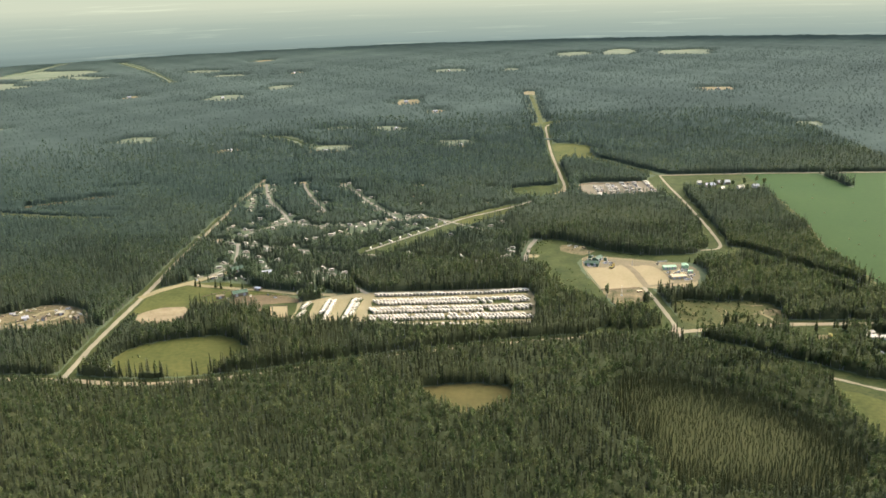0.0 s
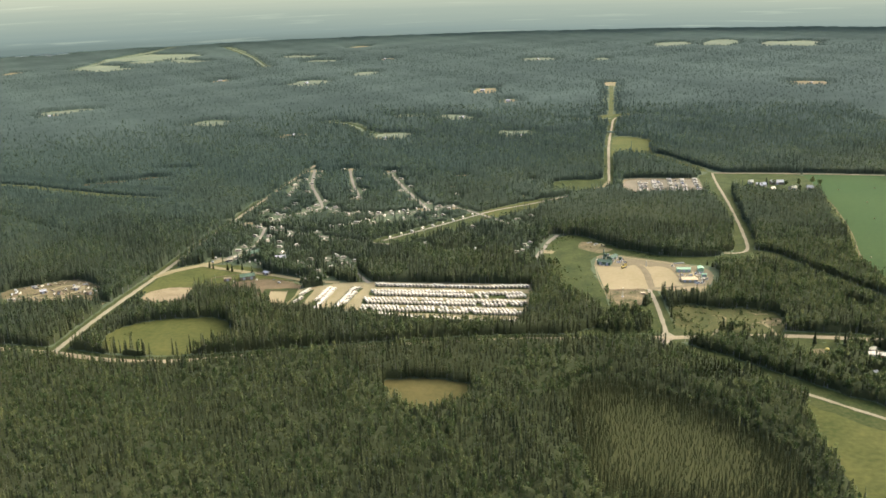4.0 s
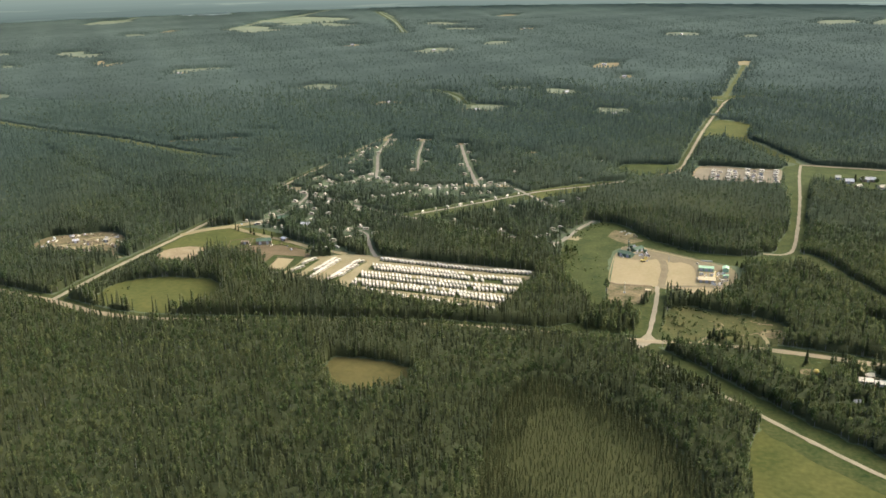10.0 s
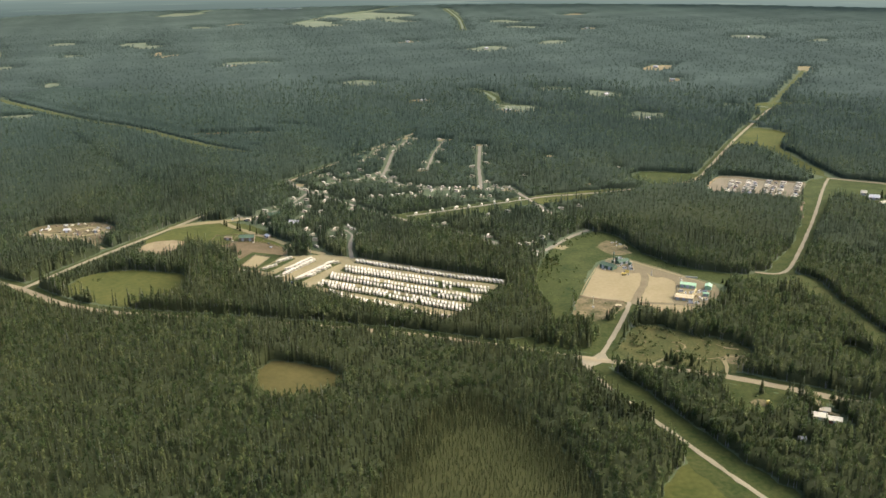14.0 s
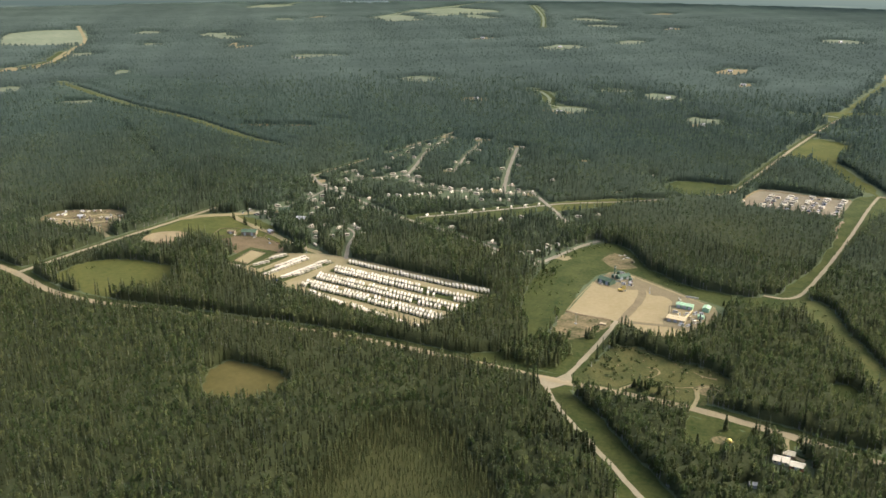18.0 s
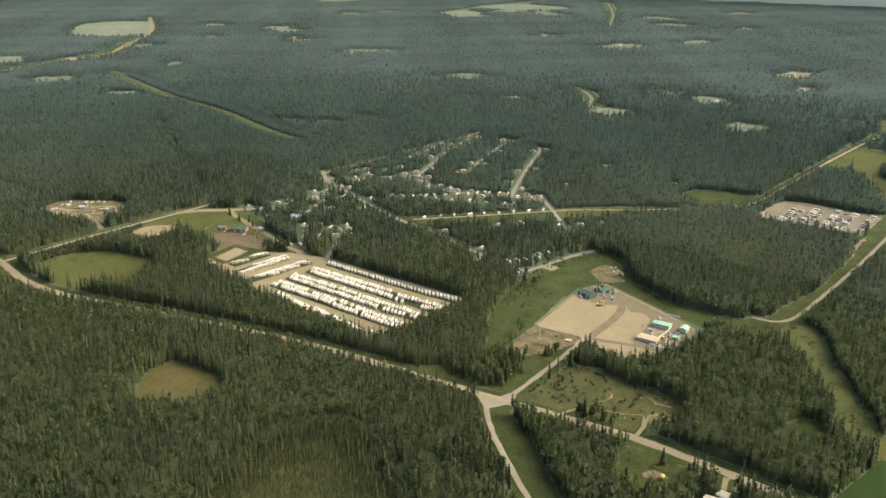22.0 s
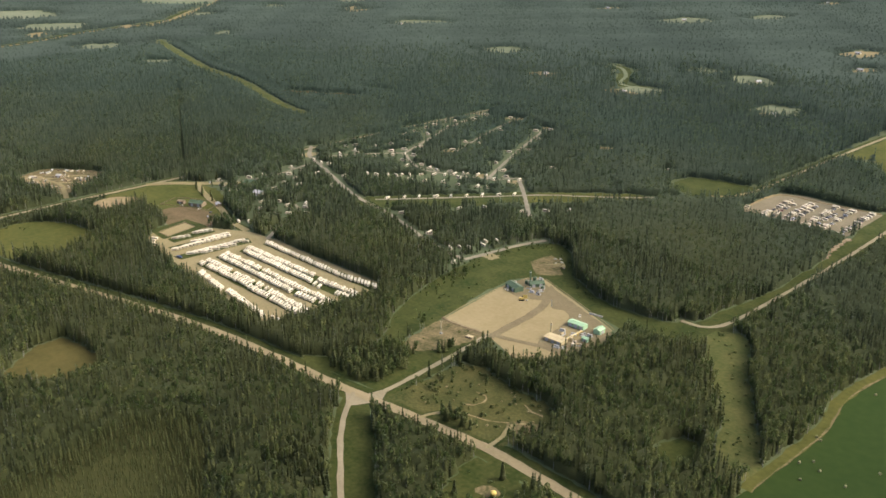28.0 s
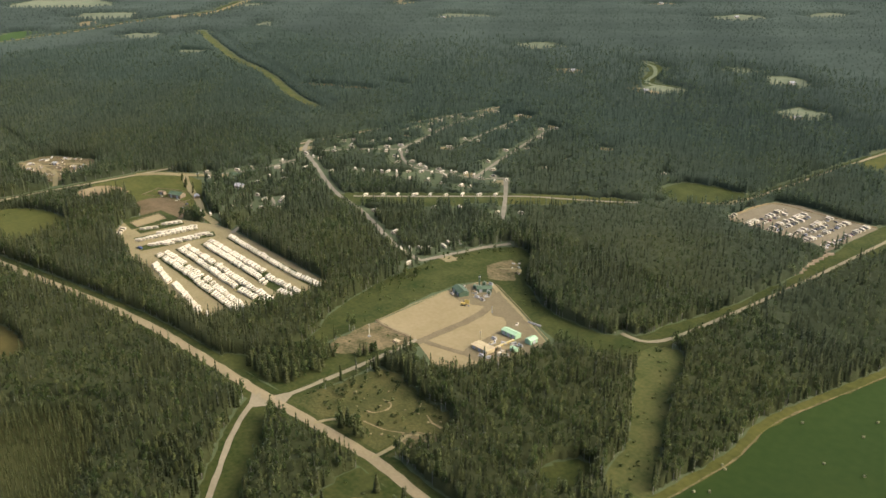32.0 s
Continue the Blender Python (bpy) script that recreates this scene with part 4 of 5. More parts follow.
part("body", box(-1.9, 1.2, -1.2, 1.2, 0.9, 2.1, 0.15), YELLOW, digger)
cab = part("cab", box(0.0, 1.3, 0.1, 1.15, 2.1, 3.0, 0.12), GLASS, digger)
part("boom", prism([(-0.5, 1.8), (-0.1, 1.8), (-0.1, 4.4), (-0.5, 4.6)], 0.9, 3.8), YELLOW, digger)
part("arm", box(3.6, 4.1, -0.5, -0.1, 1.0, 4.5, 0.08), YELLOW, digger)
part("bucket", box(3.3, 4.3, -0.8, 0.2, 0.0, 1.1, 0.15), STEEL, digger)
for x, y, a in ((217, 884, 30), (150.5, 883, 70), (239, 849, 20), (146, 898, 10)):
    park(CARS[2], x, y, a, "", 0.2, "white pickup truck parked on the pad")
pipes = thing("pipe_stack", "stack of grey pipes lying in the grass", "pipes")
pipes.matrix_basis = pose(224, 893, 0.06, 0, 0, 10)
for i in range(6):
    part("pipe", drum(0.22, 10, 8, axis="X", at=(0, (i % 3) * 0.5, 0.25 + 0.42 * (i // 3))), STEEL, pipes)
mast = thing("well_head", "slender wellhead mast on bare soil", "wellhead")
mast.matrix_basis = pose(166, 798, 0.12)
part("base", box(-0.9, 0.9, -0.9, 0.9, 0, 0.6, 0.1), STEEL, mast)
part("pole", drum(0.28, 8.5, 10, z=0.6, r2=0.18), CREAM, mast)
part("cross_arm", box(-1.0, 1.0, -0.1, 0.1, 8.4, 8.7), CREAM, mast)
pallet = thing("timber_stack", "stack of yellowish timber mats beside the pad", "timber")
pallet.matrix_basis = pose(184, 807, 0.12, 0, 0, 12)
for i in range(4):
    part("mat", box(-2.4, 2.4, -1.6 + 0.05 * i, 1.6, 0.3 * i, 0.3 * i + 0.26, 0.03), TANSTEEL if i == 3 else TIMBER, pallet)


def berm(name, pts, w, h, mat, label):
    """A low heaped bank along a line."""
    line = smooth_line(pts, 3.0)
    d = np.gradient(line, axis=0)
    d /= np.hypot(d[:, 0], d[:, 1])[:, None] + 1e-9
    verts, faces = [], []
    for i, (p, q) in enumerate(zip(line, d)):
        for s, z in ((-0.5, 0.0), (-0.2, 0.85), (0.15, 1.0), (0.5, 0.0)):
            k = 1 if z == 0 else rnd.uniform(0.7, 1.15)
            verts.append((p[0] - q[1] * w * s, p[1] + q[0] * w * s, 0.08 + z * h * k))
        if i:
            faces += [(4 * i - 4 + j, 4 * i + j, 4 * i + j + 1, 4 * i - 3 + j) for j in range(3)]
    faces += [(0, 1, 2, 3), tuple(len(verts) - k for k in (1, 2, 3, 4))]
    return tagged(new(name, mesh_from(name, verts, faces, mat)), label, "bank", kind="structure")


berm("earth_bank", [(150, 816), (160, 815), (175, 816.5), (186, 818)], 3.0, 1.0, DIRT, "low brown earth bank along the pad's edge")
berm("earth_bank", [(149.5, 818), (146, 845), (143, 885)], 0.9, 0.25, GRAVEL, "low gravel kerb along the pad's edge")
berm("earth_bank", [(158, 920), (200, 903.5), (246, 884)], 0.9, 0.25, GRAVEL, "low gravel kerb along the pad's edge")
berm("earth_bank", [(140, 941), (146, 944), (151, 951), (154, 944)], 4.0, 1.8, GRAVEL, "heap of pale gravel in the meadow")
for i in range(9):
    berm("brush_pile", [(289 + rnd.uniform(-2, 2) - 0.4 * i, 1100 + 7.5 * i), (291 + rnd.uniform(-1, 3) - 0.4 * i, 1105 + 7.5 * i)], 4.0, 1.5, TIMBER, "pile of cut brush along the tree edge")
berm("earth_bank", [(184, 1184), (189, 1238), (230, 1244), (283, 1249)], 2.5, 0.9, DIRT, "brown earth bank round the gravel lot")


# ---- paddocks, work yard and homes
def fence(pts, label, gap=4.0):
    t = thing("rail_fence", label, "fence")
    for (ax, ay), (bx, by) in zip(pts[:-1], pts[1:]):
        l = math.hypot(bx - ax, by - ay)
        a = math.atan2(by - ay, bx - ax)
        m = pose(ax, ay, 0.1, 0, 0, math.degrees(a))
        for i in range(int(l / gap) + 1):
            part("post", drum(0.10, 1.05, 6), TIMBER, t, at=m @ Matrix.Translation((min(i * gap, l), 0, 0)))
        for z in (0.4, 0.8):
            part("rail", box(0, l, -0.05, 0.05, z, z + 0.14), TIMBER, t, at=m)
    return t


fence([(-147, 766), (-153, 795), (-137, 795), (-132, 766), (-147, 766)], "timber rail fence round the riding arena")
fence([(-196, 816), (-168, 828), (-134, 820), (-129, 802)], "timber rail fence of a paddock")
fence([(-196, 816), (-204, 838), (-176, 848), (-168, 828)], "timber rail fence of a paddock")
fence([(-204, 838), (-222, 826), (-214, 806), (-196, 816)], "timber rail fence of a paddock")
shed("barn", -187, 829, 14, 8, 3.2, 5.0, TIMBER, DARKGREEN, "timber barn with a dark green roof", 2, 25, "barn")
shed("stable", -204, 822, 7, 4, 2.4, 3.2, TIMBER, TIMBER, "small weathered timber stable", 1, 20, "barn")
shed("stable", -172, 842, 6, 4, 2.4, 3.2, TIMBER, GREY, "small weathered timber stable with a grey roof", 1, -20, "barn")
for x, y, a, k in ((-196, 818, 40, 5), (-176, 824, 10, 2), (-152, 818, 60, 1), (-160, 826, 30, 0), (-240, 876, 40, 6), (-225, 878, 80, 3)):
    park(CARS[k], x, y, a, "", 0.2, "vehicle parked on bare paddock soil")
for x, y, a in ((-200, 874, 20), (-196, 880, 20), (-190, 872, 60)):
    park(TRAILERS[1], x, y, a, "", 0.0, "cream camper near the campground gate")
    CAMPERS.append((x, y - 4, 7))
shed("lodge", -205, 902, 14, 8, 3.0, 5.2, TIMBER, DARKGREEN, "dark-roofed campground lodge among trees", 1, 40, "house", 3)
shed("lodge", -172, 888, 10, 7, 2.8, 4.6, CREAM, GREY, "grey-roofed cream campground office among trees", 1, 20, "house", 2)
for x, y in ((-205, 902), (-172, 888)):
    CAMPERS.append((x, y - 6, 10))
# cluttered work yard
for x, y, w, d, a, wm, rm in ((-368, 778, 5.5, 4, 30, TIMBER, GREY), (-340, 789, 5, 3.5, 10, TIMBER, CREAM), (-322, 778, 4.5, 3.5, 60, TIMBER, TIMBER), (-350, 776, 4, 3, -20, TIMBER, TIMBER)):
    shed("work_shed", x, y, w, d, 2.6, 3.6, wm, rm, "weathered shed in a cluttered work yard", 1, a)
for i in range(26):
    x, y = rnd.uniform(-388, -314), rnd.uniform(748, 794)
    l = rnd.uniform(2.5, 7)
    t = thing("log_pile", "pile of logs and scrap timber on bare soil", "logs", "piles in the work yard")
    t.matrix_basis = pose(x, y, 0.1, 0, 0, rnd.uniform(0, 180))
    for j in range(5):
        part("log", drum(0.35, l, 7, axis="X", at=(rnd.uniform(-0.4, 0.4), -0.75 + 0.72 * (j % 3), 0.35 + 0.6 * (j // 3))), rnd.choice((TIMBER, BARK, TANSTEEL)), t)
ribbon("road", [(-400, 752), (-372, 762), (-345, 768), (-318, 760), (-296, 752)], 4.5, GRAVEL, 0.16, "tan track through the work yard", verge=4.5)
ribbon("road", [(-378, 764), (-366, 778), (-362, 794), (-348, 802), (-336, 794), (-340, 780), (-352, 770)], 4.0, GRAVEL, 0.165, "tan loop track in the work yard", clear=False)
patch("bare_ground", [(-390, 750), (-396, 762), (-376, 768), (-350, 762), (-340, 748), (-362, 744)], DIRT, 0.13, "bare trampled soil by the work yard track", "ground", 0.8, clear=False)
for i in range(34):      # scrap timber and crates round the rim of the yard
    a = rnd.uniform(0.2, 3.4) if i < 22 else rnd.uniform(3.4, 5.0)
    x, y = -358 + 36 * math.cos(a) + rnd.uniform(-6, 4), 778 + 28 * math.sin(a) + rnd.uniform(-5, 3)
    t = thing("timber_pile", "low pile of scrap timber and crates on bare soil", "timber", "scrap in the work yard")
    t.matrix_basis = pose(x, y, 0.12, 0, 0, rnd.uniform(0, 180))
    w, d = rnd.uniform(1.2, 3.2), rnd.uniform(0.6, 1.3)
    for k in range(3):
        part("board", box(-w * rnd.uniform(0.7, 1), w, -d + k * 0.15, d - k * 0.25, 0.3 * k, 0.3 * k + 0.26, 0.04), (TIMBER, GREY, CREAM)[i % 3], t)
for x, y, a in ((-352, 790, 20), (-346, 792, 30), (-372, 786, 60), (-340, 806, 10)):
    park(CARS[5 if x > -350 else 2], x, y, a, "", 0.14, "white van-like vehicle in the work yard")
for x, y, a, k in ((-356, 776, 20, 2), (-330, 770, 70, 5), (-344, 794, 0, 6)):
    park(CARS[k], x, y, a, "", 0.2, "vehicle parked in the work yard")
# home in the trees
shed("house", 341, 683.5, 8.5, 6, 2.3, 3.4, CREAM, WHITE, "roadside house with a white metal roof", 1, 5, "house", 3)
shed("house_wing", 350, 682, 7.5, 5.5, 2.3, 3.3, REDCAR, WHITE, "house wing with a white metal roof and red walls", 1, 5, "house", 2)
shed("garage", 343.5, 691.5, 6, 5, 2.6, 3.6, TIMBER, CREAM, "small garage with a pale roof beside the drive", 1, 5)
shed("garden_shed", 334, 651, 4, 3, 2.2, 2.9, GREY, STEEL, "small grey shed in a glade", 1, 20)
ribbon("road", [(338, 711), (340, 701), (343, 695), (352, 691)], 3.2, GRAVEL, 0.16, "gravel drive of a roadside house")
for x, y, r in ((345, 676, 12), (355, 676, 9), (345, 668, 6), (334, 646, 7)):
    CAMPERS.append((x, y, r))
ball = thing("yellow_tank", "round yellow tank on a lawn", "tank")
ball.matrix_basis = pose(311, 688, 0.08)
bm = bmesh.new()
bmesh.ops.create_uvsphere(bm, u_segments=14, v_segments=9, radius=1.7, matrix=Matrix.Translation((0, 0, 1.9)) @ Matrix.Diagonal((1, 1, 0.9, 1)))
part("vessel", bm, YELLOW, ball)
for x in (-1.0, 1.0):
    part("foot", box(x - 0.2, x + 0.2, -0.8, 0.8, 0, 0.9, 0.05), STEEL, ball)
patch("bare_ground", [(300, 686), (304, 694), (313, 692), (309, 685)], SCRAPED, 0.12, "bare soil patch in the lawn", "ground", 0.5)
# far farm
for x, y, w, d, a, wm, rm, nm in ((356, 1208, 12, 8, 10, CREAM, GREY, "house"), (378, 1222, 16, 9, 0, TIMBER, STEEL, "barn"), (391, 1190, 9, 6, 20, CREAM, CREAM, "house"), (412, 1194, 8, 6, 0, WHITE, STEEL, "barn"), (366, 1186, 7, 5, 40, TIMBER, WHITE, "barn"), (346, 1222, 6, 5, 0, WHITE, WHITE, "house")):
    shed(nm, x, y, w, d, 3.0, 5.0, wm, rm, "pale %s of a far farmyard" % nm, 1, a, nm, 2)
# round bales
for i, (x, y) in enumerate(((407, 919), (436, 931), (434, 951), (435, 892), (454, 897), (405, 849), (406, 821), (411, 827), (417, 821), (413, 807), (432, 817), (402, 851), (470, 960), (480, 1020), (450, 1060), (500, 1100), (462, 1130), (520, 1010), (445, 1190), (490, 1200), (440, 840), (465, 860))):
    t = thing("hay_bale", "round straw bale on a mown green field", "bale", "bales on the field")
    t.matrix_basis = pose(x, y, 0.06, 0, 0, rnd.uniform(0, 180))
    part("roll", drum(0.66, 1.25, 14, axis="X", at=(0, 0, 0.66)), HAY, t)
# houses in far clearings
for x, y, k in ((-80, 2085, 1), (32, 1545, 1), (-190, 1530, 1), (-432, 2760, 1), (627, 2145, 0), (-526, 2250, 0), (-357, 1560, 1), (-85, 1730, 1), (-929, 1780, 1), (-769, 2310, 0), (-13, 1930, 1), (18, 2690, 0)):
    shed("far_house", x, y, 9, 5.5, 2.8, 4.4, CREAM, GREY, "pale house in a far clearing", 1, rnd.uniform(0, 90), "house", 2)
# broken concrete and timber left in the pit
for x, y, a, l in ((138, 957, 20, 3.0), (141, 960, 75, 2.2), (146, 955, -15, 3.4), (150, 951, 40, 2.0), (154, 946, 10, 3.0), (144, 950, 95, 1.8)):
    t = thing("rubble_pile", "pale broken concrete slabs lying in a pit", "rubble", "rubble in the pit")
    t.matrix_basis = pose(x, y, 0.14, 0, 0, a)
    for k in range(3):
        part("slab", box(-l / 2 + 0.3 * k, l / 2 - 0.2 * k, -0.6 + 0.25 * k, 0.5, 0.22 * k, 0.22 * k + 0.2, 0.04), CREAM if k == 2 else GREY, t)
# stones and soil in the rough clearing
for i in range(30):
    x, y = rnd.uniform(210, 286), rnd.uniform(722, 772)
    bm = bmesh.new()
    bmesh.ops.create_icosphere(bm, subdivisions=1, radius=rnd.uniform(0.4, 1.0))
    for v in bm.verts:
        v.co = v.co * rnd.uniform(0.75, 1.15)
        v.co.z *= 0.6
    me = bpy.data.meshes.new("boulder")
    bm.to_mesh(me)
    bm.free()
    me.materials.append(GRAVEL)
    b = tagged(new("boulder", me), "pale boulder lying in rough grass", "stone", "boulders in the clearing")
    b.matrix_basis = pose(x, y, 0.25, 0, 0, rnd.uniform(0, 360))
for pts in ([(236, 757), (243, 758), (247, 752), (245, 745), (240, 742)], [(266, 766), (274, 762), (282, 763)], [(248, 735), (262, 738), (272, 745)]):
    ribbon("soil_scar", pts, 0.9, DIRT, 0.12, "thin bare soil scar in rough grass", "ground", clear=False, rough=0.5)
# ---- forest

def inside(px, py, poly, margin):
    """Which points lie in an outline."""
    lo, hi = poly.min(0) - margin, poly.max(0) + margin
    near = np.nonzero((px > lo[0]) & (px < hi[0]) & (py > lo[1]) & (py < hi[1]))[0]
    res = np.zeros(len(px), bool)
    if not len(near):
        return res
    x, y = px[near], py[near]
    odd = np.zeros(len(near), bool)
    close = np.zeros(len(near), bool)
    for a, b in zip(poly, np.roll(poly, -1, 0)):
        if a[1] != b[1]:
            odd ^= ((a[1] > y) != (b[1] > y)) & (x < (b[0] - a[0]) * (y - a[1]) / (b[1] - a[1]) + a[0])
        if margin:
            d = b - a
            s = np.clip(((x - a[0]) * d[0] + (y - a[1]) * d[1]) / (d @ d + 1e-9), 0, 1)
            close |= np.hypot(x - a[0] - s * d[0], y - a[1] - s * d[1]) < margin
    res[near] = odd | close
    return res


def along(px, py, line, half):
    """Which points lie within half a road's width of its line."""
    res = np.zeros(len(px), bool)
    for a, b in zip(line[:-1], line[1:]):
        near = np.nonzero((px > min(a[0], b[0]) - half) & (px < max(a[0], b[0]) + half) & (py > min(a[1], b[1]) - half) & (py < max(a[1], b[1]) + half))[0]
        if len(near):
            d = b - a
            s = np.clip(((px[near] - a[0]) * d[0] + (py[near] - a[1]) * d[1]) / (d @ d + 1e-9), 0, 1)
            res[near] |= np.hypot(px[near] - a[0] - s * d[0], py[near] - a[1] - s * d[1]) < half
    return res


def wooded(px, py):
    keep = np.ones(len(px), bool)
    for poly, margin in CLEAR:
        keep &= ~inside(px, py, poly, margin)
    for line, half in LINES:
        keep &= ~along(px, py, line, half)
    for x, y, r in CAMPERS:
        keep &= np.hypot(px - x, py - y) > r
    return keep


def jittered(x0, x1, y0, y1, step):
    gx, gy = np.meshgrid(np.arange(x0, x1, step), np.arange(y0, y1, step * 0.87))
    gx = gx + (np.arange(gx.shape[0]) % 2)[:, None] * step / 2
    gx = gx.ravel() + RNG.uniform(-0.42, 0.42, gx.size) * step
    gy = gy.ravel() + RNG.uniform(-0.42, 0.42, gy.size) * step
    wedge = (gx < 0.5 * gy + 130) & (gy > 372 + 0.36 * np.maximum(0, -gx - 110)) & (gy > 0.9 * (gx - 480) + 560)
    return gx[wedge], gy[wedge]


def spruce(tiers, sides, seed, slim=1.0):
    """Unit spruce crown: tiers of drooping ragged branches. Height 1, radius 1."""
    g = np.random.default_rng(seed)
    v, f = [], []
    for k in range(tiers):
        s = (k + 1) / tiers
        top = 1 - 0.86 * (k / tiers) ** 0.95
        low = 1 - 0.90 * s ** 0.95 - 0.02
        c = len(v)
        v.append((g.normal(0, 0.03), g.normal(0, 0.03), top))
        spin = g.uniform(0, 6.28)
        for j in range(sides):
            r = (0.18 + 0.82 * s ** 0.78) * (1.0 if j % 2 else 0.72) * g.uniform(0.8, 1.12) * slim
            a = spin + 6.283 * (j + g.uniform(-0.2, 0.2)) / sides
            v.append((r * math.cos(a), r * math.sin(a), low + (0.0 if j % 2 else 0.035) + g.uniform(-0.015, 0.015)))
        f += [(c, c + 1 + j, c + 1 + (j + 1) % sides) for j in range(sides)]
    return np.array(v), np.array(f)


def leafy(clumps, seed):
    """Unit broadleaf crown: many small leaf clumps over an uneven oval with gaps."""
    g = np.random.default_rng(seed)
    v, f = [], []
    lobes = [(g.uniform(-0.35, 0.35), g.uniform(-0.35, 0.35), g.uniform(0.42, 0.82), g.uniform(0.45, 0.7)) for _ in range(5)]
    for k in range(clumps):
        lx, ly, lz, lr = lobes[k % 5]
        d = g.normal(size=3)
        d[2] = d[2] * 0.9 + 0.25
        d /= np.linalg.norm(d)
        c = np.array((lx, ly, lz)) + d * (lr, lr, lr * 0.34)
        t = np.cross(d, g.normal(size=3))
        t /= np.linalg.norm(t)
        b = np.cross(d, t)
        size = g.uniform(0.20, 0.36)
        i = len(v)
        for q in range(3):
            a = 2.094 * q + g.uniform(-0.4, 0.4)
            p = t * math.cos(a) + b * math.sin(a) - d * g.uniform(0, 0.5)
            v.append(c + p * (size, size, size * 0.36))
        f.append((i, i + 1, i + 2))
    return np.array(v), np.array(f)


def trunk_shape():
    v = [(0.5 * math.cos(a) * r, 0.5 * math.sin(a) * r, z) for z, r in ((0, 1.0), (0.7, 0.5)) for a in (0, 2.1, 4.2)]
    return np.array(v), np.array([(j, (j + 1) % 3, 3 + (j + 1) % 3) for j in range(3)] + [(j, 3 + (j + 1) % 3, 3 + j) for j in range(3)])


def wave(x, y, size, shift=0.0):
    """Slow variation over the land, from 0 to 1."""
    v = np.sin(x / size + 1.3 + shift) * np.sin(y / size * 1.17 + 0.7 - shift) + 0.6 * np.sin(x / size * 2.3 + y / size * 1.9 + shift) + 0.4 * np.sin(x / size * 4.1 - y / size * 3.3)
    return np.clip(0.5 + 0.3 * v, 0, 1)


def haze_share(x, y):
    """Share of the bluer colour that paints haze into the woods, which grows towards the north-west."""
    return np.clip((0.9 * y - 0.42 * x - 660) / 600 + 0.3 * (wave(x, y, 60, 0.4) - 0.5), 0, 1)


def stand(name, shapes, x, y, h, r, mat, label, lean=0.02, tint=None, soft=0.7):
    """Many trees as one mesh of kind stuff; soft tilts their normals up, which evens out shade on the crowns."""
    n = len(x)
    if not n:
        return None
    pick, spin = RNG.integers(0, len(shapes), n), RNG.uniform(0, 6.28, n)
    tint = RNG.uniform(0, 1, n) if tint is None else tint
    lx, ly = RNG.normal(0, lean, n), RNG.normal(0, lean, n)
    cool = haze_share(x, y)
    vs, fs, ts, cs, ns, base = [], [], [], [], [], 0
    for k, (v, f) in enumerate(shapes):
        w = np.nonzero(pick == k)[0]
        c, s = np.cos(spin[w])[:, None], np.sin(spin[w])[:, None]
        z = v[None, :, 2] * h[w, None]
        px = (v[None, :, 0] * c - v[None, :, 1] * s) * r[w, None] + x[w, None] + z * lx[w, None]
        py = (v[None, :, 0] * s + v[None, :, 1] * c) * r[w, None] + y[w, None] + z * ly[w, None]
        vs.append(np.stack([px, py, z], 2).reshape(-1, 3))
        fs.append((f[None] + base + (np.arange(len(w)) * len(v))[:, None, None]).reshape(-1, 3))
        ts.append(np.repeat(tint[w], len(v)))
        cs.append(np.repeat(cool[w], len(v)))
        out = np.stack([px - x[w, None], py - y[w, None], np.full(px.shape, 1e-3)], 2)
        out /= np.linalg.norm(out, axis=2)[..., None]
        out[..., 2] += soft
        ns.append((out / np.linalg.norm(out, axis=2)[..., None]).reshape(-1, 3))
        base += len(w) * len(v)
    vs, fs, ts = np.concatenate(vs), np.concatenate(fs), np.concatenate(ts)
    me = bpy.data.meshes.new(name)
    me.vertices.add(len(vs))
    me.vertices.foreach_set("co", vs.astype(np.float32).ravel())
    me.loops.add(fs.size)
    me.loops.foreach_set("vertex_index", fs.astype(np.int32).ravel())
    me.polygons.add(len(fs))
    me.polygons.foreach_set("loop_start", np.arange(0, fs.size, 3, dtype=np.int32))
    me.attributes.new("tint", "FLOAT", "POINT").data.foreach_set("value", ts.astype(np.float32))
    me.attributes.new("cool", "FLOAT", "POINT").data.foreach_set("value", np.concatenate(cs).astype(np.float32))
    me.materials.append(mat)
    me.update(calc_edges=True)
    if soft:
        me.polygons.foreach_set("use_smooth", np.ones(len(fs), bool))
        me.normals_split_custom_set_from_vertices(np.concatenate(ns).tolist())
    return tagged(new(name, me), label, "forest", kind="stuff")


bog_line = smooth_line(bog, 8, True)
S_NEAR, S_MID = [spruce(6, 7, 20 + i) for i in range(8)], [spruce(4, 7, 40 + i) for i in range(6)]
L_NEAR, L_MID = [leafy(40, 60 + i) for i in range(8)], [leafy(21, 80 + i) for i in range(6)]
TRUNK = [trunk_shape()]


def tree_mesh(name, shape, mat, seed):
    me = mesh_from(name, shape[0], [tuple(int(i) for i in f) for f in shape[1]], mat)
    tint = np.full(len(shape[0]), np.random.default_rng(seed).uniform(0, 1), np.float32)
    me.attributes.new("tint", "FLOAT", "POINT").data.foreach_set("value", tint)
    out = shape[0] * (1, 1, 0) + (1e-4, 0, 0)
    out = out / np.linalg.norm(out, axis=1)[:, None] + (0, 0, 0.7)
    me.polygons.foreach_set("use_smooth", np.ones(len(shape[1]), bool))
    me.normals_split_custom_set_from_vertices((out / np.linalg.norm(out, axis=1)[:, None]).tolist())
    return me


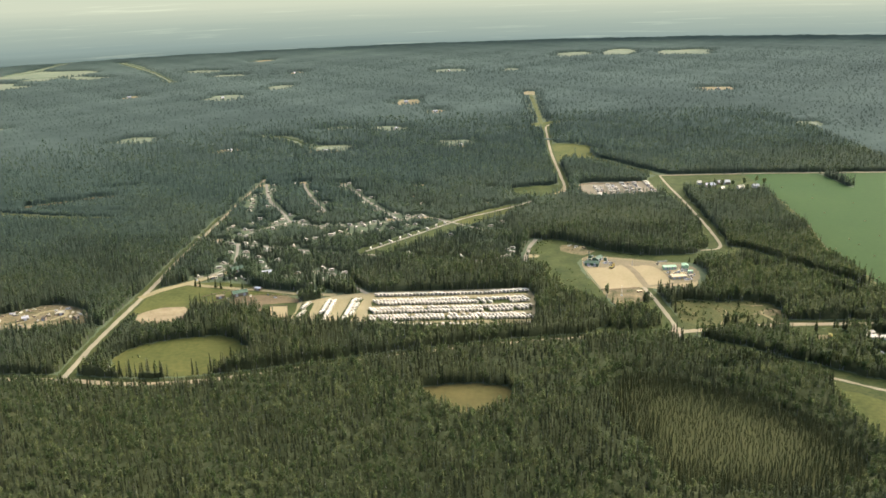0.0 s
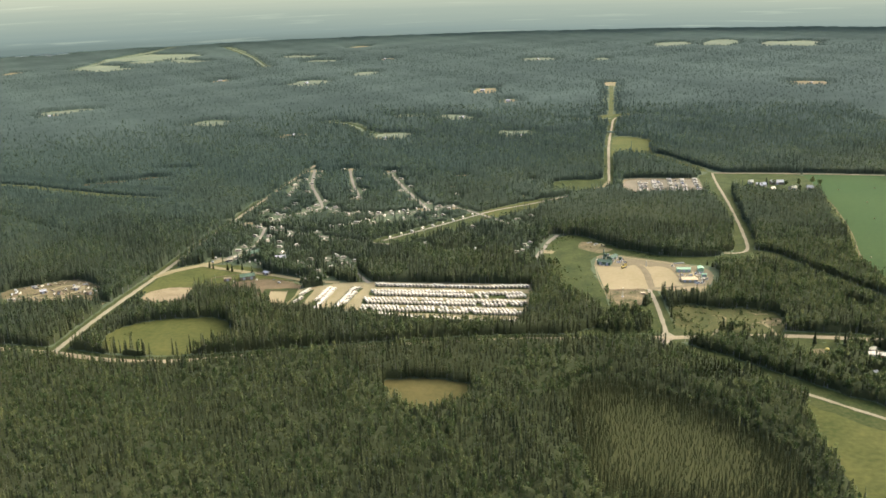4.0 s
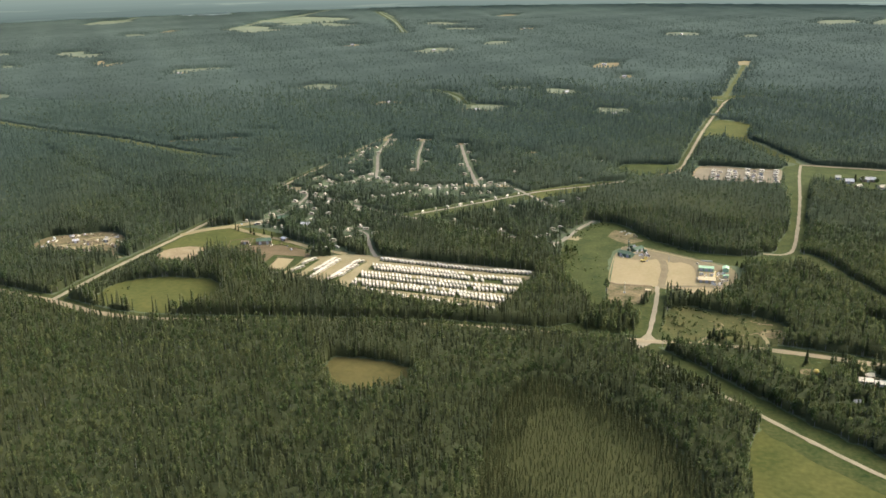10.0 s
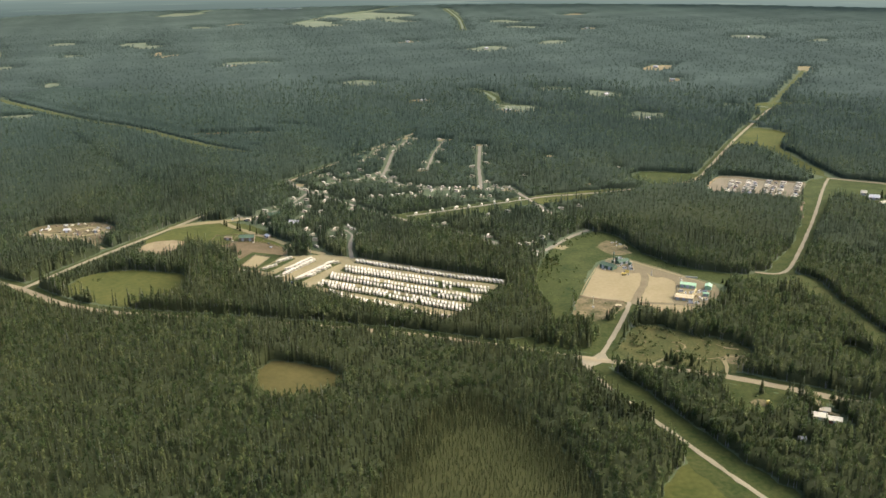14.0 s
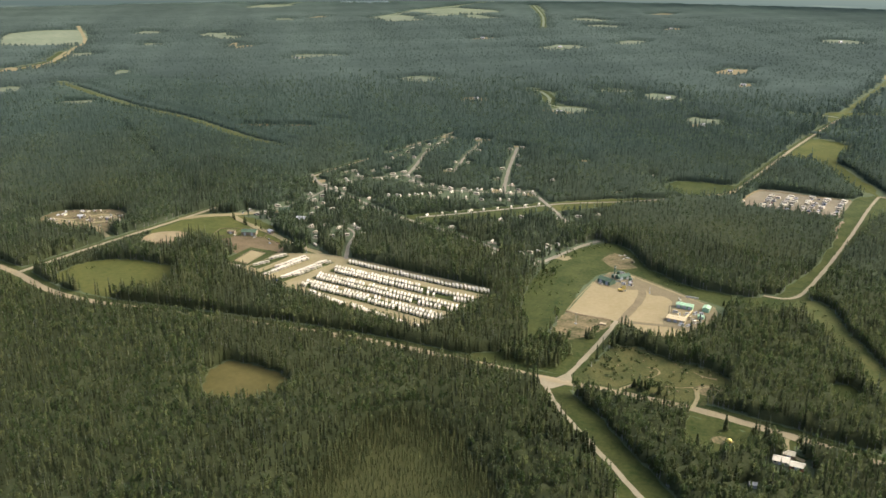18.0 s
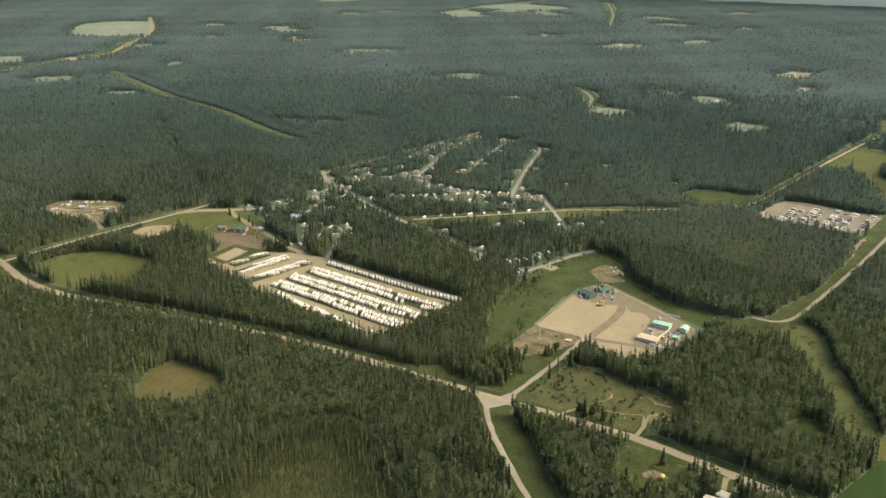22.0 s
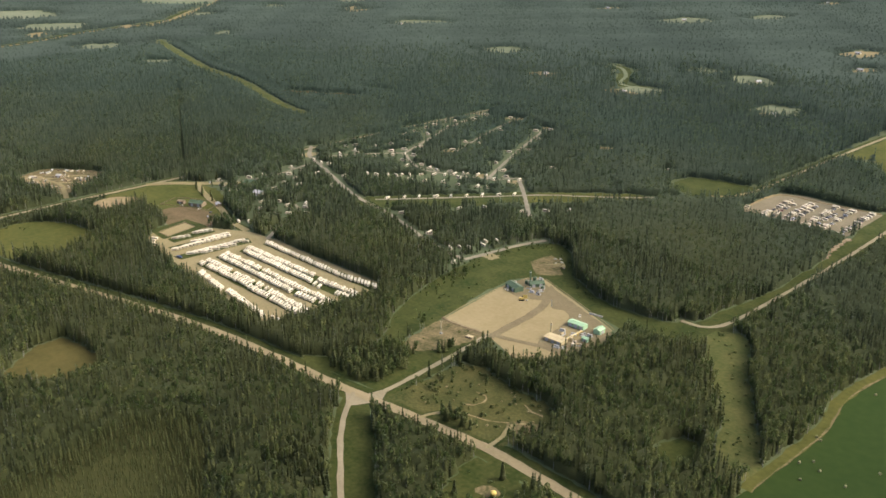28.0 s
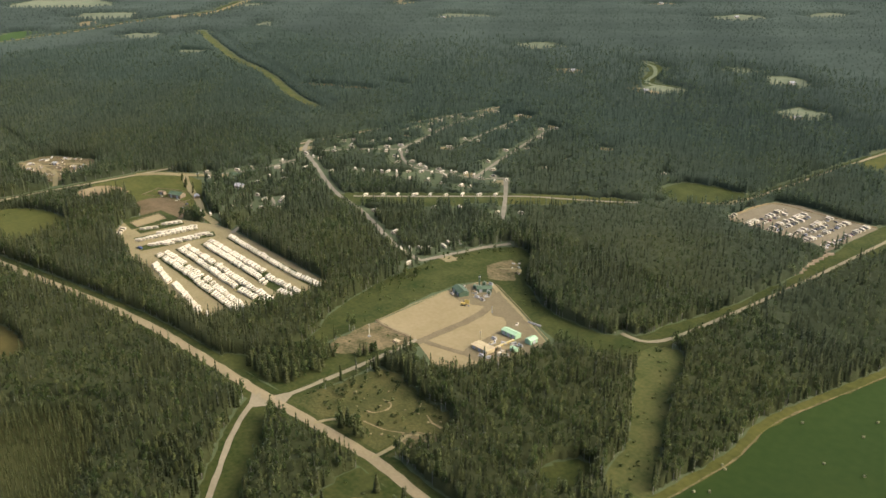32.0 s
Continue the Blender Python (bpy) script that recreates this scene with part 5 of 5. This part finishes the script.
S_ONE = [tree_mesh("crown", spruce(8, 12, 900 + i), SPRUCE, i) for i in range(10)]
L_ONE = [tree_mesh("crown", leafy(90, 920 + i), ASPEN, i) for i in range(10)]
T_ONE = mesh_from("trunk", *[(list(map(tuple, v)), [tuple(int(i) for i in f) for f in g]) for v, g in TRUNK][0], BARK)


def single_tree(x, y, h, r, leaf, group):
    t = tagged(new("aspen_tree" if leaf else "spruce_tree"), "light green aspen with a ragged leafy crown" if leaf else "dark green conical spruce with drooping branches", "tree", group)
    t.matrix_basis = pose(x, y, 0.03, 0, 0, rnd.uniform(0, 360))
    for name, me, w in (("trunk", T_ONE, 0.32), ("crown", rnd.choice(L_ONE if leaf else S_ONE), r)):
        ob = new(name, me)
        ob.parent, ob.scale = t, (w, w, h)


def single_trees(x, y, h, r, leaf):
    for v in list(zip(x, y, h, r, leaf))[:280]:
        single_tree(*(float(a) for a in v[:4]), bool(v[4]), "trees of the roadside grove")


LOWWOOD = [np.array(p, float) for p in ([(-282, 652), (-279, 838), (-258, 834), (-262, 740), (-252, 724), (-258, 660)], [(-266, 738), (-218, 738), (-212, 768), (-262, 768)])]     # trees kept low so the straight road and bank show in the camera's view


def low_wood(x, y):
    return np.any([inside(x, y, p, 0) for p in LOWWOOD], axis=0)


CAMPWOOD = np.array([(-262, 985), (-262, 1310), (-20, 1275), (80, 1130), (92, 915), (-90, 872), (-215, 895)], float)     # wood between the pitches, thinned and lowered so campers show in the camera's view


def plant(x0, x1, y0, y1, step, hole, near, label):
    x, y = jittered(x0, x1, y0, y1, step)
    if hole:
        out = ~((x > hole[0]) & (x < hole[1]) & (y > hole[2]) & (y < hole[3]))
        x, y = x[out], y[out]
    k = wooded(x, y) & ~inside(x, y, bog_line, 0) & (RNG.uniform(0, 1, len(x)) < np.clip((1750 - np.hypot(x - 300, y - 250)) / 600, 0, 1))
    k &= ~inside(x, y, CAMPWOOD, 0) | (RNG.uniform(0, 1, len(x)) < 0.74)
    x, y = x[k], y[k]
    leaf_share = np.clip(wave(x, y, 32) * 1.25 - 0.24 + 0.36 * (x > 200) * (y < 960) + 0.22 * ((y < 610) & (x < 70)), 0.04, 0.82)
    leaf = RNG.uniform(0, 1, len(x)) < leaf_share
    tall = 0.84 + 0.35 * wave(x, y, 90, 2.0)
    h = RNG.normal(12.6, 2.2, len(x)).clip(5, 18) * tall * np.where(leaf, 0.88, 1.0) * np.where(inside(x, y, CAMPWOOD, 0), 0.76, 1.0) * np.where(low_wood(x, y), 0.38, 1.0) * np.where(along(x, y, np.array(PIPELINE, float), 30), 0.5, 1.0) * np.where(inside(x, y, bog_line, 10), 0.72, 1.0) * np.where(inside(x, y, bog_line, 26), 0.9, 1.0)
    r = np.where(leaf, RNG.normal(2.1, 0.42, len(x)), RNG.normal(1.65, 0.30, len(x))) * (1.0 if near else 1.1)
    s = ~leaf
    if near:
        # the nearest grove, between two roads, as single trees
        grove = np.nonzero((x > 208) & (x < 330) & (y > 620) & (y < 709))[0]
        single_trees(x[grove], y[grove], h[grove], r[grove], leaf[grove])
        rest = np.ones(len(x), bool)
        rest[grove[:280]] = False
        x, y, h, r, leaf, s = (a[rest] for a in (x, y, h, r, leaf, s))
        stand("tree_trunks", TRUNK, x, y, h, np.full(len(x), 0.32), BARK, "grey trunks of the forest trees", soft=0)
    kinds = (S_NEAR, L_NEAR) if near else (S_MID, L_MID)
    stand("spruce_forest", kinds[0], x[s], y[s], h[s], r[s], SPRUCE, "dense dark green spruce forest " + label, soft=0.85 if near else 1.5)
    stand("aspen_forest", kinds[1], x[leaf], y[leaf], h[leaf], r[leaf], ASPEN, "lighter green aspen crowns mixed into the forest " + label, soft=0.9 if near else 1.3)


def thicket(name, x0, x1, y0, y1, step, height, mat, label, hole=None, reach=None, soft=0.8, behind=False):
    """A closed layer of foliage over all wooded land: understorey near by, the whole canopy far off."""
    gx, gy = np.meshgrid(np.arange(x0, x1 + step, step), np.arange(y0, y1 + step, step))
    ny, nx = gx.shape
    px, py = gx.ravel() + RNG.uniform(-0.3, 0.3, gx.size) * step, gy.ravel() + RNG.uniform(-0.3, 0.3, gx.size) * step
    ahead = (px < 0.5 * py + 160) & (py > 350 + 0.36 * np.maximum(0, -px - 110))
    up = wooded(px, py) & ~inside(px, py, bog_line, 0) & (~ahead if behind else ahead)
    if hole:
        up &= ~((px > hole[0] + step) & (px < hole[1] - step) & (py > hole[2]) & (py < hole[3] - step))
    if reach:
        up &= np.hypot(px - 250, py - 200) < reach
    cover = up.reshape(ny, nx).astype(float)
    for _ in range(2):       # the layer runs out towards the edge of the wood
        pad = np.pad(cover, 1, mode="edge")
        cover = (pad[1:-1, 1:-1] + pad[:-2, 1:-1] + pad[2:, 1:-1] + pad[1:-1, :-2] + pad[1:-1, 2:]) / 5
    low_edge = np.clip(cover.ravel() * 1.15 - 0.15, 0.12 if step > 8 else 0.35, 1) * np.where(inside(px, py, bog_line, 16), 0.62, 1.0) * np.where(low_wood(px, py), 0.3, 1.0) * np.where(inside(px, py, CAMPWOOD, 0) | along(px, py, np.array(PIPELINE, float), 30), 0.5, 1.0)
    pz = np.where(up, height * (1 + RNG.normal(0, 0.2 if step < 4 else 0.13, gx.size)) * (0.82 + 0.35 * wave(px, py, 90, 2.0)) * low_edge, -0.5)
    i = (np.arange(ny - 1)[:, None] * nx + np.arange(nx - 1)[None]).ravel()
    quad = np.stack([i, i + 1, i + nx + 1, i + nx], 1)
    quad = quad[up[quad].all(1)]
    # a wall of foliage down to the ground round every opening
    edge = np.concatenate([quad[:, [k, (k + 1) % 4]] for k in range(4)])
    key = np.sort(edge, 1)
    key = key[:, 0] * gx.size + key[:, 1]
    _, where, times = np.unique(key, return_index=True, return_counts=True)
    rim = edge[where[times == 1]]
    foot = np.unique(rim)
    if step > 8:        # far woods slope down to their openings
        pz[foot] = 0.4
    low = np.zeros(gx.size, int)
    low[foot] = gx.size + np.arange(len(foot))
    px, py, pz = np.concatenate([px, px[foot]]), np.concatenate([py, py[foot]]), np.concatenate([pz, np.full(len(foot), -0.3)])
    quad = np.concatenate([quad, np.stack([rim[:, 1], rim[:, 0], low[rim[:, 0]], low[rim[:, 1]]], 1)])
    me = bpy.data.meshes.new(name)
    me.vertices.add(len(px))
    me.vertices.foreach_set("co", np.stack([px, py, pz], 1).astype(np.float32).ravel())
    me.loops.add(quad.size)
    me.loops.foreach_set("vertex_index", quad.astype(np.int32).ravel())
    me.polygons.add(len(quad))
    me.polygons.foreach_set("loop_start", np.arange(0, quad.size, 4, dtype=np.int32))
    tint = np.clip(0.45 + 0.5 * (wave(px, py, 170) - 0.5) + 0.3 * (wave(px, py, 47, 1.0) - 0.5), 0, 1)
    for key, value in (("tint", tint), ("cool", haze_share(px, py))):
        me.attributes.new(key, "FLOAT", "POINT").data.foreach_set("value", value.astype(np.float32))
    me.materials.append(mat)
    me.update(calc_edges=True)
    me.polygons.foreach_set("use_smooth", np.ones(len(quad), bool))
    # normals tilted up so that rims and walls take less shade
    nv = np.zeros(len(px) * 3, np.float32)
    me.vertices.foreach_get("normal", nv)
    nv = nv.reshape(-1, 3) * (1.0, 1.0, 1.0) + (0, 0, 0.9 if step < 8 else 1.6)
    me.normals_split_custom_set_from_vertices((nv / np.linalg.norm(nv, axis=1)[:, None]).tolist())
    return tagged(new(name, me), label, "forest", kind="stuff")


NEAR, MID = (-430, 520, 360, 1010), (-1050, 640, 390, 1420)
FLOORED = (-430, 520, 360, 1160)
# foliage sheets added high up to keep the gaps between trees light
thicket("understorey", *FLOORED, 2.8, 7.4, UNDER, "leafy green understorey beneath the forest trees")
thicket("understorey", *MID, 5.0, 7.2, UNDER, "blue-green understorey beneath the forest trees", FLOORED)
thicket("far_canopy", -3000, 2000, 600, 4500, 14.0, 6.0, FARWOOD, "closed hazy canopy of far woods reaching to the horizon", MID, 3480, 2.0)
thicket("forest_canopy", -1200, 1500, -900, 1000, 10.0, 5.0, UNDER, "closed leafy canopy under the flight line", behind=True)
gx, gy = np.meshgrid(np.arange(-1000, 1300, 10.5), np.arange(-800, 900, 10.5))
gx, gy = gx.ravel() + RNG.uniform(-5, 5, gx.size), gy.ravel() + RNG.uniform(-5, 5, gx.size)
k = wooded(gx, gy) & ~((gx < 0.5 * gy + 160) & (gy > 350 + 0.36 * np.maximum(0, -gx - 110)))
gx, gy = gx[k], gy[k]
stand("forest_tops", [spruce(2, 5, 540 + i) for i in range(5)], gx, gy, RNG.normal(12.0, 1.2, len(gx)), RNG.normal(3.4, 0.5, len(gx)), SPRUCE, "spruce tops under the flight line", soft=1.7)
plant(*NEAR, 3.35, None, True, "around the yards")
plant(-1050, 640, 390, 1850, 4.9, NEAR, False, "behind the campground")
# far woods: tops that stand out of the canopy
x, y = jittered(-2900, 1900, 700, 3300, 13.0)
out = ~((x > MID[0]) & (x < MID[1]) & (y > MID[2]) & (y < MID[3])) & (np.hypot(x - 250, y - 200) < 3000)
x, y = x[out], y[out]
k = wooded(x, y)
x, y = x[k], y[k]
d = np.hypot(x - 300, y - 250)
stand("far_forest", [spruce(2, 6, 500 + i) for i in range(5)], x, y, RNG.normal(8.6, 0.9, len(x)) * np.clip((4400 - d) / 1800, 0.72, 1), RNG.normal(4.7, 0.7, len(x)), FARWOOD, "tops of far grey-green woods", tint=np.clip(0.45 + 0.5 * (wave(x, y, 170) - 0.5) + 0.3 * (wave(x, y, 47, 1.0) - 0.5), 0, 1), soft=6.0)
# stunted bog spruces
x, y = jittered(100, 270, 460, 625, 2.6)
k = inside(x, y, bog_line, 0) & (RNG.uniform(0, 1, len(x)) < 0.92)
x, y = x[k], y[k]
mid = bog_line.mean(0)
core = inside(x, y, mid + (bog_line - mid) * 0.62, 0)
rim = ~inside(x, y, mid + (bog_line - mid) * 0.84, 0)
grow = np.where(core, 0.6, np.where(rim, 1.15, 0.85))
stand("bog_spruces", S_MID, x, y, RNG.normal(6.2, 1.5, len(x)).clip(2.5, 9.5) * grow, RNG.normal(0.92, 0.14, len(x)) * grow ** 0.8, BLACKSPRUCE, "thin stunted black spruces standing in the bog")
# trees and shrubs that stand alone in the clearings
for x, y, h, r, leaf in ((305, 702, 11, 2.4, 0), (296, 676, 9, 2.0, 0), (321, 700, 8, 2.2, 1), (-236, 858, 8, 1.8, 0), (-231, 855, 7, 1.6, 0), (-215, 852, 9, 2.0, 0), (-209, 848, 8, 1.8, 0), (-200, 852, 8, 1.8, 0), (-188, 846, 7, 1.6, 0), (-252, 872, 9, 2, 0), (-243, 886, 10, 2.2, 0), (335, 703, 7, 2.5, 1), (330, 697, 6, 2.2, 1),
                         (420, 1215, 12, 4, 1), (402, 1210, 11, 4, 1), (370, 1200, 12, 4, 1), (386, 1205, 11, 3.5, 1), (364, 1215, 10, 3, 0), (350, 1190, 11, 3, 1), (425, 1200, 12, 4, 1), (396, 1178, 10, 3, 1), (100, 880, 9, 3, 1), (104, 876, 8, 2.6, 1), (107, 884, 7, 2.4, 1), (254, 884, 6, 2.0, 0), (258, 888, 7, 2.0, 0), (250, 890, 5, 1.6, 0), (262, 881, 8, 2.2, 0)):
    single_tree(x, y, h, r, bool(leaf), "")
GROVES = [[(140, 724), (150, 716), (176, 716), (186, 724), (187, 745), (176, 766), (156, 768), (148, 745)], [(237, 726), (243, 719), (268, 722), (262, 729), (246, 732)], [(189, 772), (189, 792), (184, 794), (182, 776)]]
for k, g in enumerate(GROVES):
    g = np.array(g, float)
    x, y = jittered(*(v for i in (0, 1) for v in (g[:, i].min(), g[:, i].max())), 3.6)
    w = inside(x, y, g, 0)
    x, y = x[w], y[w]
    lf = RNG.uniform(0, 1, len(x)) < 0.55
    for sel, shapes, mat, nm in ((lf, L_NEAR, ASPEN, "aspen_grove"), (~lf, S_NEAR, SPRUCE, "spruce_grove")):
        stand(nm, shapes, x[sel], y[sel], RNG.normal(9.0, 1.6, sel.sum()).clip(4, 13), RNG.normal(2.1, 0.3, sel.sum()), mat, "small mixed grove standing in the meadow")
SHRUB = [tree_mesh("shrub", leafy(40, 960 + i), ASPEN, i) for i in range(6)]
def scrub(poly, count, lo, hi, label):
    """Low shrubs strewn over an outline."""
    poly = np.array(poly, float)
    n = 0
    while n < count:
        x, y = (rnd.uniform(poly[:, i].min(), poly[:, i].max()) for i in (0, 1))
        if not inside(np.array([x]), np.array([y]), poly, 0)[0]:
            continue
        ob = tagged(new("shrub", rnd.choice(SHRUB)), label, "shrub", label)
        ob.matrix_basis = pose(x, y, -0.3, 0, 0, rnd.uniform(0, 360)) @ Matrix.Diagonal((*(rnd.uniform(0.8, 1.9),) * 2, rnd.uniform(lo, hi), 1))
        n += 1


scrub([(298, 930), (318, 932), (392, 806), (380, 790)], 45, 0.8, 2.2, "low willow shrub on the cutline")
scrub([(112, 824), (96, 871), (93, 905), (106, 905), (130, 830)], 40, 1.5, 5.5, "green shrub at the meadow edge")
scrub([(104, 960), (118, 983), (172, 938), (215, 916), (200, 906), (150, 960), (120, 970)], 22, 1.0, 3.5, "green shrub at the meadow edge")
scrub([(262, 884), (285, 894), (306, 918), (300, 940), (280, 926), (262, 900)], 24, 1.0, 4.0, "green shrub behind the pad")
scrub([(150, 772), (188, 772), (188, 818), (154, 816)], 9, 0.6, 2.0, "low shrub on scraped soil")
scrub([(126, 716), (146, 744), (140, 772), (110, 822), (126, 790)], 20, 1.5, 5.0, "green shrub at the meadow edge")
scrub([(96, 871), (93, 903), (88, 930), (100, 962), (118, 985), (112, 950), (106, 910), (112, 870)], 34, 1.5, 5.0, "green shrub at the meadow edge")
scrub([(130, 800), (148, 800), (142, 880), (128, 900), (110, 880)], 16, 1.0, 3.5, "low shrub in the meadow")
scrub([(282, 660), (322, 682), (330, 698), (284, 706)], 10, 0.8, 2.2, "low shrub on a lawn")
scrub([(-250, 660), (-252, 690), (-236, 712), (-228, 706), (-240, 680), (-236, 660)], 10, 0.8, 2.5, "low shrub at the hay meadow's edge")
for i in range(110):
    x, y = (rnd.uniform(203, 232), rnd.uniform(726, 782)) if i < 70 else (rnd.uniform(232, 286), rnd.uniform(735, 776))
    ob = tagged(new("shrub", rnd.choice(SHRUB)), "low green willow shrub in a rough clearing", "shrub", "shrubs in the rough clearing")
    ob.matrix_basis = pose(x, y, -0.4, 0, 0, rnd.uniform(0, 360)) @ Matrix.Diagonal((*(rnd.uniform(0.9, 2.2),) * 2, rnd.uniform(1.6, 4.4), 1))
# plan units to metres
for ob in list(scene.objects):
    if ob.parent is None and ob.type in ("MESH", "EMPTY"):
        ob.matrix_basis = Matrix.Scale(UNIT, 4) @ ob.matrix_basis
